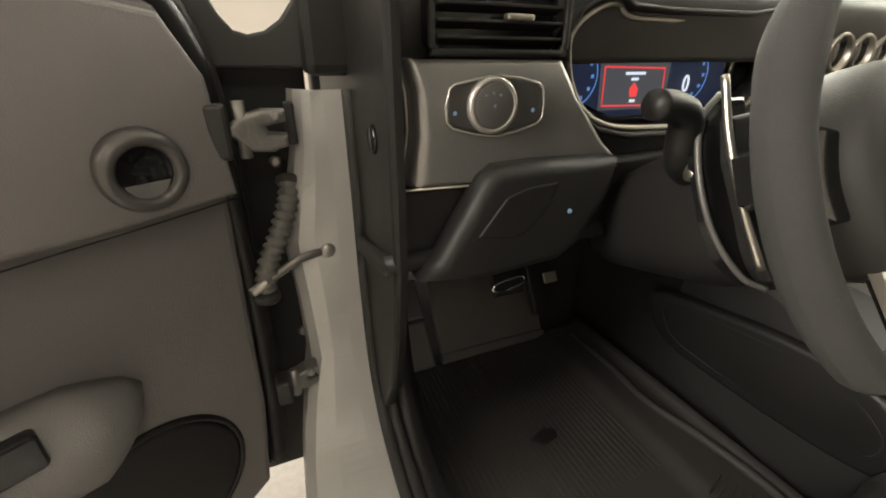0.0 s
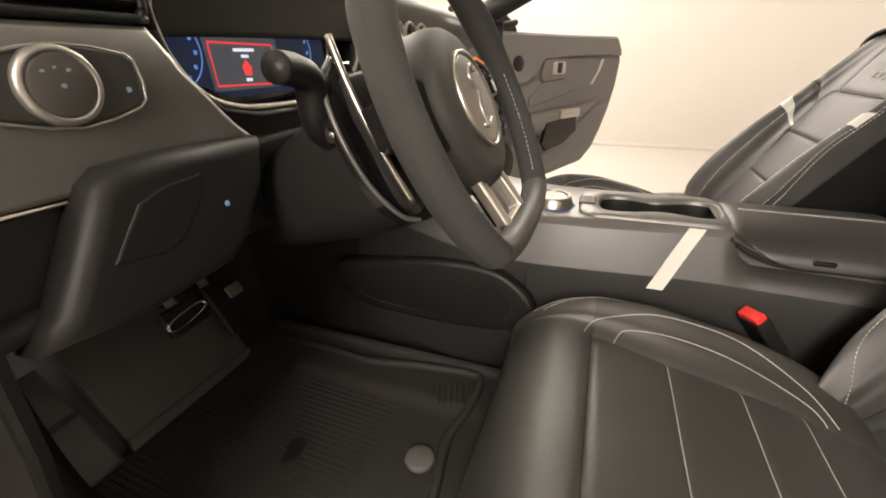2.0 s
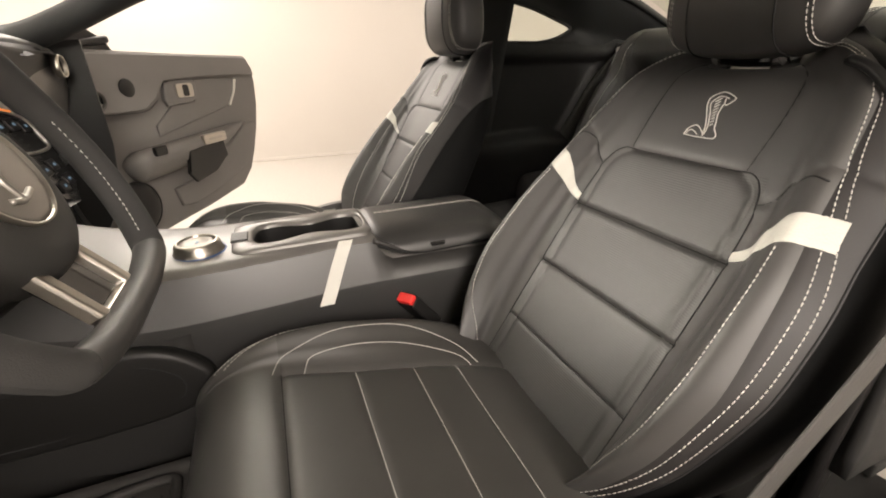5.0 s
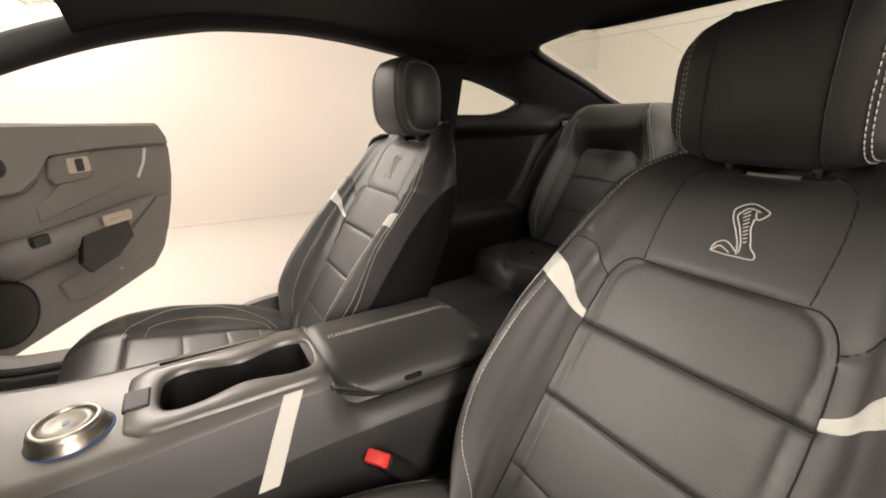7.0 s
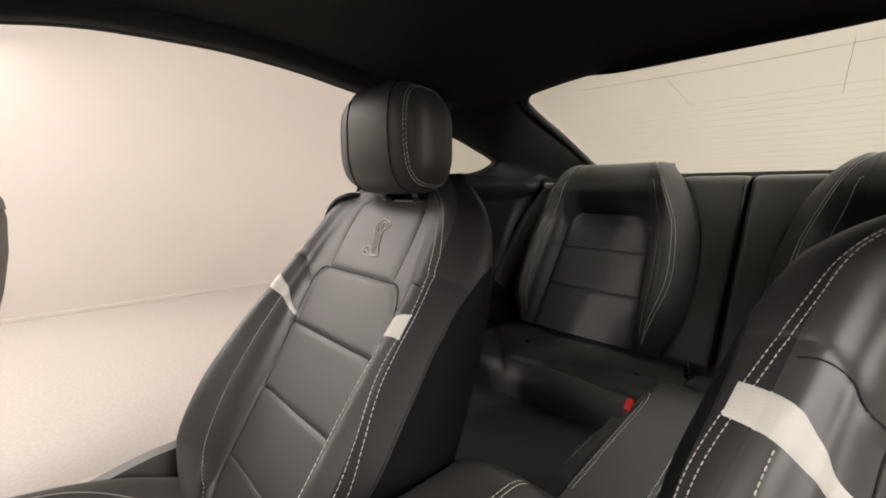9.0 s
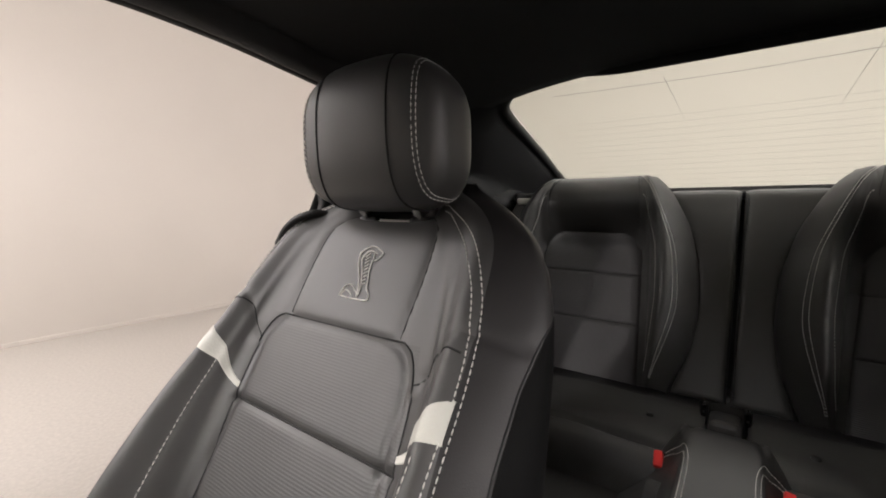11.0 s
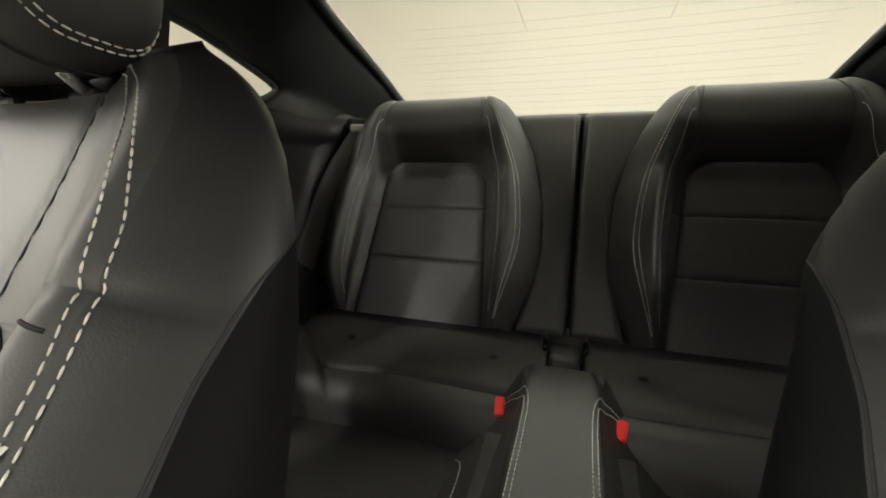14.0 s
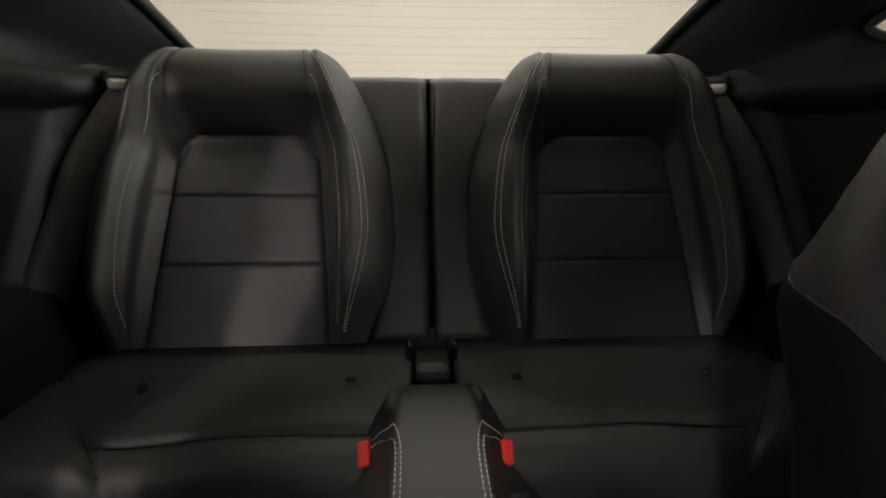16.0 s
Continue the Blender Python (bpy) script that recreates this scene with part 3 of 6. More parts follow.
    F, C1, C2, C3, END = of_y(0.475), of_y(0.362), of_y(0.268), of_y(0.195), dist[-1]
    lines = [(lambda s, h, x, q=q: (h - q) if abs(s) < 1.03 else 1.0, g, 0.008) for q, g in ((F, 0.005), (C1, 0.0016), (C2, 0.0016), (C3, 0.0016))]
    side = lambda s, h, x: (abs(s) - 1.0) * 0.05 if h < F else 1.0
    low = lambda s, h, x: (abs(s) - 3.55) * 0.05
    cush = Padded(path, norm, prof((0, 0.1, 0.3, 0.45, 0.52, END), (0.235, 0.255, 0.262, 0.258, 0.245, 0.235)),
                  prof((0, 0.2, 0.42, 0.5, END), (0.145, 0.145, 0.15, 0.155, 0.15), 0.03), prof((0, 0.2, 0.42, END), (0.20, 0.205, 0.205, 0.20), 0.03),
                  prof((0, 0.08, 0.2, 0.32, 0.42, 0.50, END), (0.002, 0.012, 0.034, 0.048, 0.038, 0.008, 0.0), 0.02),
                  prof((0, END), (0.0, 0.0)), prof((0, 0.35, 0.5, END), (0.15, 0.15, 0.09, 0.06), 0.04), lines + [(side, 0.005, 0.012), (low, 0.003, 0.012)])
    cush.slope = (-outward if extra > 0 else 0, prof((0, 0.10, 0.18, 0.30, F), (0.062, 0.056, 0.044, 0.022, 0.0), 0.03))
    if extra > 0:
        cush.lop = (outward, prof((0, 0.18, 0.32, F), (0.058, 0.052, 0.028, 0.005), 0.03), prof((0, 0.2, 0.3, F), (-0.4, -0.2, 0.05, 0.6), 0.03))
    hs = sorted(set(list(np.linspace(0, END, 128)) + [F, C1, C2, C3]))
    base = tagged(new("cushion"), "smooth black leather seat cushion")
    base.parent = seat
    ins = lambda s: abs(s) < 1.0
    kinds = [("cushion_panel", CUSHION, base, "", lambda s, h: ins(s) and C1 < h < F), ("cushion_panel", CUSHION, base, "", lambda s, h: ins(s) and C2 < h < C1),
             ("cushion_panel", CUSHION, base, "", lambda s, h: ins(s) and C3 < h < C2), ("cushion_panel", CUSHION, base, "", lambda s, h: ins(s) and h < C3),
             ("bolster", BOLSTER, base, "", lambda s, h: 1 < s < 3.55 and h < F), ("bolster", BOLSTER, base, "", lambda s, h: -3.55 < s < -1 and h < F),
             ("front_roll", CUSHION, base, "", lambda s, h: abs(s) < 3.55), ("side_skirt", LEATHER, base, "", lambda s, h: True)]
    cush.build(columns(22, 44, 10), hs, kinds, FRONT_SHIFT)
    st = []
    for k in (-1, 1):
        st += [cush.line([(k * 3.25, 0.03), (k * 3.25, 0.15), (k * 3.22, 0.28), (k * 3.05, F - 0.02), (k * 2.75, F + 0.045), (k * 2.35, F + 0.085)]),
               cush.line([(k * 3.46, 0.03), (k * 3.46, 0.15), (k * 3.44, 0.28), (k * 3.30, F - 0.02), (k * 3.0, F + 0.05), (k * 2.6, F + 0.10)])]
    stitches("stitching", moved(st, FRONT_SHIFT), base)
    piping = []
    for k in (-1, 1):
        if extra > 0 and k == outward:
            piping += [cush.line([(k * 1.0, F + 0.012), (k * 1.8, F - 0.015), (k * 2.3, F - 0.06), (k * 2.6, F - 0.14), (k * 2.7, C3), (k * 2.7, 0.04)])]
            continue
        piping += [cush.line([(k * 1.0, F + 0.012), (k * 1.9, F - 0.015), (k * 2.5, F - 0.09), (k * 2.6, F - 0.2), (k * 2.0, C3 - 0.01), (k * 1.1, C3 - 0.045)]),
                   cush.line([(k * 1.0, F - 0.035), (k * 1.6, F - 0.055), (k * 1.95, F - 0.12), (k * 1.9, F - 0.2), (k * 1.4, C3 - 0.005), (k * 1.02, C3 - 0.03)])]
    piping += [cush.line([(-1, q), (0, q), (1, q)], 0.0) for q in (C1, C2, C3)]
    tube("seam", moved([cush.line([(-1.02, F), (0, F), (1.02, F)], 0.0)], FRONT_SHIFT)[0], 0.0011, SEAM, base, "", 5)
    for c in moved(piping, FRONT_SHIFT):
        tube("piping", c, 0.0008, PIPING, base, "thin grey piping", 5)
    # plinth and runners down to the carpet
    box("seat_plinth", (0.40, 0.40, 0.10), (0, -0.0, 0.075), PLASTIC, seat, "", 0.02)
    for k in (-1, 1):
        box("seat_rail", (0.045, 0.50, 0.030), (k * 0.17, 0.0, 0.014), STEEL, seat, "dull steel seat rail", 0.006)
        if k != outward:
            box("side_shield", (0.03, 0.36, 0.10), (k * 0.235, -0.03, 0.10), PLASTIC, seat, "", 0.012)
    # moulded cover outside the seat base, with a groove under its upper edge
    cover = catmull([(-0.285, 0.150), (-0.27, 0.180), (-0.23, 0.191), (-0.15, 0.189), (-0.07, 0.174), (0.06, 0.145), (0.16, 0.115), (0.19, 0.07), (0.12, 0.03), (-0.10, 0.03), (-0.22, 0.06), (-0.27, 0.11)], 4, True)
    shield = prism("side_shield", [tuple(q) for q in cover], lambda a, b, d: Vector((outward * (0.246 + d), a, b)), 0.034, FIXING, seat, "grey plastic seat base cover", 0.010, 3)
    tube("groove", catmull([(outward * 0.278, -0.255, 0.172), (outward * 0.279, -0.15, 0.170), (outward * 0.279, -0.02, 0.148), (outward * 0.278, 0.12, 0.110)], 6), 0.003, SEAM, shield, "", 6)
    # black belt guide loop on the outer shoulder
    loop = catmull([back.at(outward * 3.4, 0.575, -0.004), back.at(outward * 3.2, 0.595, 0.004), back.at(outward * 2.95, 0.612, 0.007), back.at(outward * 2.6, 0.625, 0.004), back.at(outward * 2.4, 0.632, -0.006)], 6)
    tube("belt_guide", moved([loop], FRONT_SHIFT)[0], 0.0065, PLASTIC, seat, "black belt guide loop", 8)
    return seat


driver_seat = front_seat(-1, 0.022, {-1: 2.75, 1: 2.75}, {-1: 3.38, 1: 3.46}, {-1: (3.12, 3.0), 1: (3.20, 3.0)})
driver_seat.matrix_basis = pose(-0.388, 0.30, 0.26)
passenger_seat = front_seat(1, -0.004, {-1: 2.78, 1: 2.05}, {-1: 3.33, 1: 3.2}, {-1: None, 1: (3.06, 2.9)})
passenger_seat.matrix_basis = pose(0.370, 0.415, 0.278)

# ---- rear bench ----
REAR_SHIFT = (0.0, -0.66, 0.47)
RLINE1, RLINE2, RTOP = 0.366, 0.242, 0.470


def rear_back(outward):
    seat = thing("rear_bucket_seat", "black leather rear bucket backrest with recessed insert and silver stitching", "car seat", "rear seat backs")
    rake = radians(26.3)
    sn, cs = math.sin(rake), math.cos(rake)

    def edge_ring(s, h, x):
        e, r = 0.124 + 0.075 * max(0, 0.47 - h), 0.058
        dx, dy = abs(x) - (e - r), h - (RTOP - r)
        if dx > 0 and dy > 0:
            return math.hypot(dx, dy) - r
        return max(dx, dy) - r

    cross = lambda line: (lambda s, h, x: (h - line) if abs(x) < 0.15 else 1.0)
    crown = lambda s, h, x: (abs(x) - 0.118) if h > RTOP else 1.0
    back = Padded(lambda h: (-0.751 - (h - RLINE2) * sn, 0.655 + (h - RLINE2) * cs + 0.012 * max(0, (h - 0.4) / 0.2)), lambda h: (cs, sn),
                  prof((0.1, 0.14, 0.19, 0.27, 0.40, 0.49, 0.56, 0.605, 0.635), (0.205, 0.222, 0.245, 0.258, 0.250, 0.225, 0.190, 0.160, 0.13)),
                  prof((0.1, 0.25, 0.47, 0.55, 0.635), (0.152, 0.140, 0.122, 0.115, 0.09), 0.02),
                  prof((0.1, 0.15, 0.3, 0.43, 0.52, 0.58, 0.635), (0.180, 0.190, 0.198, 0.188, 0.165, 0.145, 0.11), 0.02),
                  prof((0.1, 0.14, 0.19, 0.40, 0.47, 0.52, 0.6, 0.635), (0.010, 0.040, 0.072, 0.076, 0.056, 0.018, 0.004, 0.0), 0.016),
                  prof((0.1, 0.44, 0.475, 0.52, 0.565, 0.60, 0.625, 0.64), (0.0, 0.0, 0.022, 0.064, 0.068, 0.050, 0.016, -0.03), 0.009),
                  prof((0.1, 0.635), (0.06, 0.06)),
                  ((edge_ring, 0.010, 0.012), (cross(RLINE1), 0.0034, 0.0045), (cross(RLINE2), 0.0034, 0.0045), (crown, 0.003, 0.005)))
    hs = sorted(set(list(np.linspace(0.105, 0.58, 100)) + list(np.linspace(0.58, 0.64, 18)) + [RLINE1, RLINE2]))
    inn = lambda s, h: abs(s) < 1.0 - 0.36 * max(0.0, (h - RTOP + 0.045) / 0.045) ** 2 and h < RTOP
    kinds = [("insert_panel", INSERT_R, seat, "ribbed black upper insert", lambda s, h: inn(s, h) and h > RLINE1),
             ("insert_panel", INSERT_R, seat, "", lambda s, h: inn(s, h) and RLINE2 < h < RLINE1), ("insert_panel", INSERT_R, seat, "", lambda s, h: inn(s, h) and h < RLINE2),
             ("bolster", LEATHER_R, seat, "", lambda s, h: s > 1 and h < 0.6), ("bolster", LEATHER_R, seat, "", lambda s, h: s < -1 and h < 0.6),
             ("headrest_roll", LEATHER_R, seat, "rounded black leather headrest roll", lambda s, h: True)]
    back.build(columns(22, 40, 8), hs, kinds, REAR_SHIFT)
    st = []
    for k in (-1, 1):
        if k != outward:
            st += [back.line([(k * 2.75, 0.125), (k * 3.1, 0.19), (k * 3.25, 0.30), (k * 3.12, 0.45), (k * 2.65, 0.55), (k * 1.8, 0.612), (k * 1.15, 0.628)]),
                   back.line([(k * 2.88, 0.125), (k * 3.22, 0.19), (k * 3.37, 0.30), (k * 3.24, 0.45), (k * 2.8, 0.56), (k * 2.0, 0.622)])]
        st += [back.line([(k * 1.95, 0.14), (k * 2.2, 0.20), (k * 2.3, 0.34), (k * 2.1, 0.45), (k * 1.5, 0.53), (k * 1.12, 0.548)])]
    stitches("stitching", moved(st, REAR_SHIFT), seat, 0.0045, 0.0022, 0.0007)
    for k in (-1, 1):
        tube("seam", moved([back.line([(k * 1.02, 0.535), (k * 1.05, 0.57), (k * 1.1, 0.61), (k * 1.12, 0.632)], 0.0)], REAR_SHIFT)[0], 0.0012, SEAM, seat, "", 5)
    for q in (RLINE1, RLINE2):
        tube("seam", moved([back.line([(-0.97, q), (-0.5, q), (0, q), (0.5, q), (0.97, q)], 0.0002, 10)], REAR_SHIFT)[0], 0.001, SEAM, seat, "", 5)
    return seat


rear_p = rear_back(1)
rear_p.matrix_basis = pose(0.325, -0.66, 0.47)
rear_d = rear_back(-1)
rear_d.matrix_basis = pose(-0.325, -0.66, 0.47)


def centre_pad(side):
    pad = thing("rear_centre_pad", "flat black leather pad between the rear backrests", "car seat", "rear centre pads")
    rows = []
    for h in np.linspace(0.105, 0.60, 40):
        w0, w1 = 0.0035, 0.105 - 0.03 * math.sin(math.pi * min(1, max(0, (h - 0.11) / 0.40))) + 0.06 * max(0, h - 0.44) / 0.16
        row = []
        for u in np.linspace(0, 1, 22):
            x = w0 + (w1 - w0) * u
            d = -0.012 + 0.012 * (1 - abs(2 * u - 1) ** 8) - 0.03 * max(0, (h - 0.565) / 0.035) ** 2
            row.append((side * x, -0.757 - (h - 0.242) * 0.443 + 0.896 * d, 0.657 + (h - 0.242) * 0.896 + 0.443 * d + 0.012 * max(0, (h - 0.4) / 0.2)))
        rows.append(row if side > 0 else row[::-1])
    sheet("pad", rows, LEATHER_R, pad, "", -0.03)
    for j in (1, -2):
        tube("seam", [np.array(r[j]) + np.array([0, 0.0012, 0.0006]) for r in rows[1:-2]], 0.0011, SEAM, pad, "", 5)
    return pad


centre_pad(1)
centre_pad(-1)


def rear_cushion(side):
    seat = thing("bench_cushion", "black leather rear seat cushion with two round buttons and cross seam", "car seat", "rear cushions")
    rows = []
    path = catmull([(-0.74, 0.525), (-0.69, 0.522), (-0.62, 0.506), (-0.545, 0.500), (-0.522, 0.498), (-0.50, 0.496), (-0.482, 0.489), (-0.468, 0.472), (-0.460, 0.445), (-0.458, 0.39), (-0.465, 0.30)], 10)
    seam_x = lambda y: 0.54 - 0.986 * (max(y, -0.70) + 0.61)

    def spot(x, y, z):
        off = (x - seam_x(y)) * 0.71
        lift = 0.013 / (1 + math.exp(-off / 0.006)) - 0.010 * math.exp(-(off / 0.007) ** 2) + 0.05 * max(0, off) * min(1, max(0, (-0.46 - y) / 0.1))
        cross = 0.009 * math.exp(-((y + 0.522 + 0.004 * math.sin(11 * x)) / 0.008) ** 2) if off < 0 else 0.0
        puff = 0.006 * math.sin(math.pi * min(1, max(0, (x - 0.035) / 0.42))) * (1 if y > -0.69 else 0.3)
        wave = 0.0022 * math.sin(31 * x + 9 * math.sin(14 * y)) * math.exp(-((y + 0.56) / 0.05) ** 2) + 0.0015 * math.sin(23 * x - 40 * y)
        return (side * x, y, z + lift - cross + puff + wave - 0.006)

    for y, z in path:
        row = [spot(0.035 + 0.565 * u, y, z) for u in np.linspace(0, 1, 72)]
        rows.append(row if side > 0 else row[::-1])
    sheet("cushion", rows, REARC, seat, "", 0.05)
    zz = lambda y: float(np.interp(y, path[:80, 0], path[:80, 1]))
    tube("seam", [np.array(spot(x, -0.522 - 0.004 * math.sin(11 * x), zz(-0.522))) + np.array([0, 0, 0.0006]) for x in np.linspace(0.06, 0.43, 40)], 0.0012, SEAM, seat, "", 5)
    tube("seam", [np.array(spot(seam_x(y), y, zz(y))) + np.array([0, 0, 0.0004]) for y in np.linspace(-0.66, -0.475, 30)], 0.0012, SEAM, seat, "", 5)
    for x in (0.130, 0.44):
        lathe("button", [(0.001, 0.006), (0.006, 0.006), (0.008, 0.003), (0.009, -0.002)], plane_of((side * x, -0.622, 0.502), (1, 0, 0), (0, 1, 0)), PLASTIC, seat, "round black plastic button", 18)
    return seat


rear_cushion(1)
rear_cushion(-1)


box_fill = thing("rear_centre_block", "small black leather block between the anchor slots", "car seat")
box("block", (0.056, 0.085, 0.07), (0.0025, -0.672, 0.480), REARC, box_fill, "", 0.010, pose(0, 0, 0, 8, 0, 0))
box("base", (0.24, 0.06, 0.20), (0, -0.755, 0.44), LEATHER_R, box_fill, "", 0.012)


def anchor(x):
    slot = thing("seat_anchor", "black child-seat anchor slot with a chrome bar", "anchor", "seat anchors")
    box("slot", (0.011, 0.012, 0.055), (x, -0.668, 0.516), GLOSSY, slot, "", 0.005, pose(0, 0, 0, -18, 0, 0))
    tube("bar", [(x, -0.682, 0.53), (x + 0.001, -0.676, 0.547), (x, -0.664, 0.543), (x, -0.660, 0.522)], 0.0026, CHROME, slot, "", 8)
    box("surround", (0.017, 0.008, 0.062), (x, -0.674, 0.514), PLASTIC, slot, "", 0.004, pose(0, 0, 0, -18, 0, 0))


anchor(0.039)
anchor(-0.034)


def rear_hump():
    hump = thing("rear_centre_console", "black leather rear centre hump with curved silver stitching", "console")
    rows = []
    path = catmull([(-0.603, 0.455), (-0.598, 0.495), (-0.582, 0.522), (-0.55, 0.534), (-0.48, 0.536), (-0.36, 0.525), (-0.22, 0.505), (-0.10, 0.49), (0.0, 0.48)], 8)
    width = prof((-0.60, -0.58, -0.545, -0.48, -0.36, -0.2, 0.0), (0.080, 0.094, 0.108, 0.122, 0.128, 0.130, 0.13), 0.010)

    def spot(u, y, z, lift=0.0):
        w = width(y)
        a = abs(u)
        flare = math.copysign(max(0, a - 0.6) / 0.4 * float(np.interp(y, (-0.56, -0.47, -0.3), (0.004, 0.034, 0.040))), u)
        return np.array([u * w + flare, y, z + lift - 0.125 * (max(0, a - np.interp(y, (-0.56, -0.47), (0.62, 0.42))) / 0.58) - 0.006 * math.exp(-((a - 0.52) / 0.06) ** 2) * min(1, max(0, (y + 0.57) / -0.02 if y < -0.57 else 1))])

    for y, z in path:
        rows.append([spot(u, y, z) for u in np.linspace(-1, 1, 49)])
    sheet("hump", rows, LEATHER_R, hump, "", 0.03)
    zz = lambda y: float(np.interp(y, path[:, 0], path[:, 1]))
    st = []
    for k in (-1, 1):
        for o in (0.0, 0.05):
            c = catmull([(k * 0.94, -0.495 + o * 0.1), (k * 0.74, -0.502 + o * 0.16), (k * (0.50 + o), -0.492 + o * 0.16), (k * (0.37 + o), -0.455), (k * (0.335 + o), -0.38), (k * (0.34 + o), -0.28), (k * (0.34 + o), -0.16)], 12)
            st.append([spot(u, y, zz(y), 0.0006 + 0.0) for u, y in c])
        c = catmull([(k * 0.97, -0.44), (k * 0.88, -0.41), (k * 0.84, -0.36), (k * 0.86, -0.30)], 12)
        st.append([spot(u, y, zz(y), 0.0006) for u, y in c])
    stitches("stitching", st, hump, 0.005, 0.002, 0.0008)
    return hump


rear_hump()


def buckle(name, m, label, h=0.075, w=(0.034, 0.020)):
    b = thing(name, label, "seat belt buckle", "belt buckles")
    box("housing", (w[0], w[1], h), (0, 0, -h / 2 - 0.002), PLASTIC, b, "", 0.005)
    box("release_button", (w[0] - 0.005, w[1] - 0.006, 0.014), (0, 0, 0.0), RED, b, "red release button", 0.003)
    b.matrix_basis = m
    return b


buckle("seat_belt_buckle", pose(0.0918, -0.485, 0.4905, -38, 10, 0), "black rear belt buckle with red button in the hump", 0.075, (0.020, 0.036))
buckle("seat_belt_buckle", pose(-0.0858, -0.479, 0.4905, -38, -10, 0), "black rear belt buckle with red button in the hump", 0.075, (0.020, 0.036))
buckle("seat_belt_buckle", pose(-0.150, 0.235, 0.495, -38, 8, 30), "black front belt buckle with red button beside the console", 0.10, (0.042, 0.026))


# ---- studio room ----
def slab(name, size, centre, mat, label, category):
    ob = box(name, size, centre, mat, None, label, 0.0)
    return tagged(ob, label, category, kind="structure")


slab("floor", (10.4, 12.4, 0.1), (-0.6, 0.0, -0.05), FLOOR, "speckled pale grey studio floor", "floor")
slab("wall_east", (0.1, 12.4, 3.5), (4.0, 0.0, 1.75), WALL, "plain cream painted studio wall", "wall")
slab("wall_west", (0.1, 12.4, 3.5), (-5.6, 0.0, 1.75), WALL, "plain cream painted studio wall", "wall")
slab("wall_north", (9.5, 0.1, 3.5), (-0.8, 6.0, 1.75), WALL, "plain cream painted studio wall", "wall")
slab("wall_south", (9.5, 0.1, 3.5), (-0.8, -5.2, 1.75), WALL, "plain cream painted studio wall", "wall")
slab("ceiling", (10.4, 12.4, 0.1), (-0.6, 0.0, 3.55), CEIL, "plain white studio ceiling", "ceiling")
tagged(box("baseboard", (0.012, 11.2, 0.03), (3.944, 0.4, 0.015), WALL, None, "low cream skirting along the wall", 0.003), category="trim", kind="structure")

# ---- car shell ----
car = thing("coupe_car", "grey two-door coupe with open doors and black interior", "car")
rail_y = [0.98, 0.84, 0.69, 0.54, 0.47, 0.30, 0.10, -0.05, -0.18, -0.30, -0.45, -0.62]
rail_z = [0.93, 0.99, 1.06, 1.113, 1.131, 1.168, 1.176, 1.165, 1.145, 1.13, 1.12, 1.10]
RAIL = prof(rail_y[::-1], rail_z[::-1], 0.04)
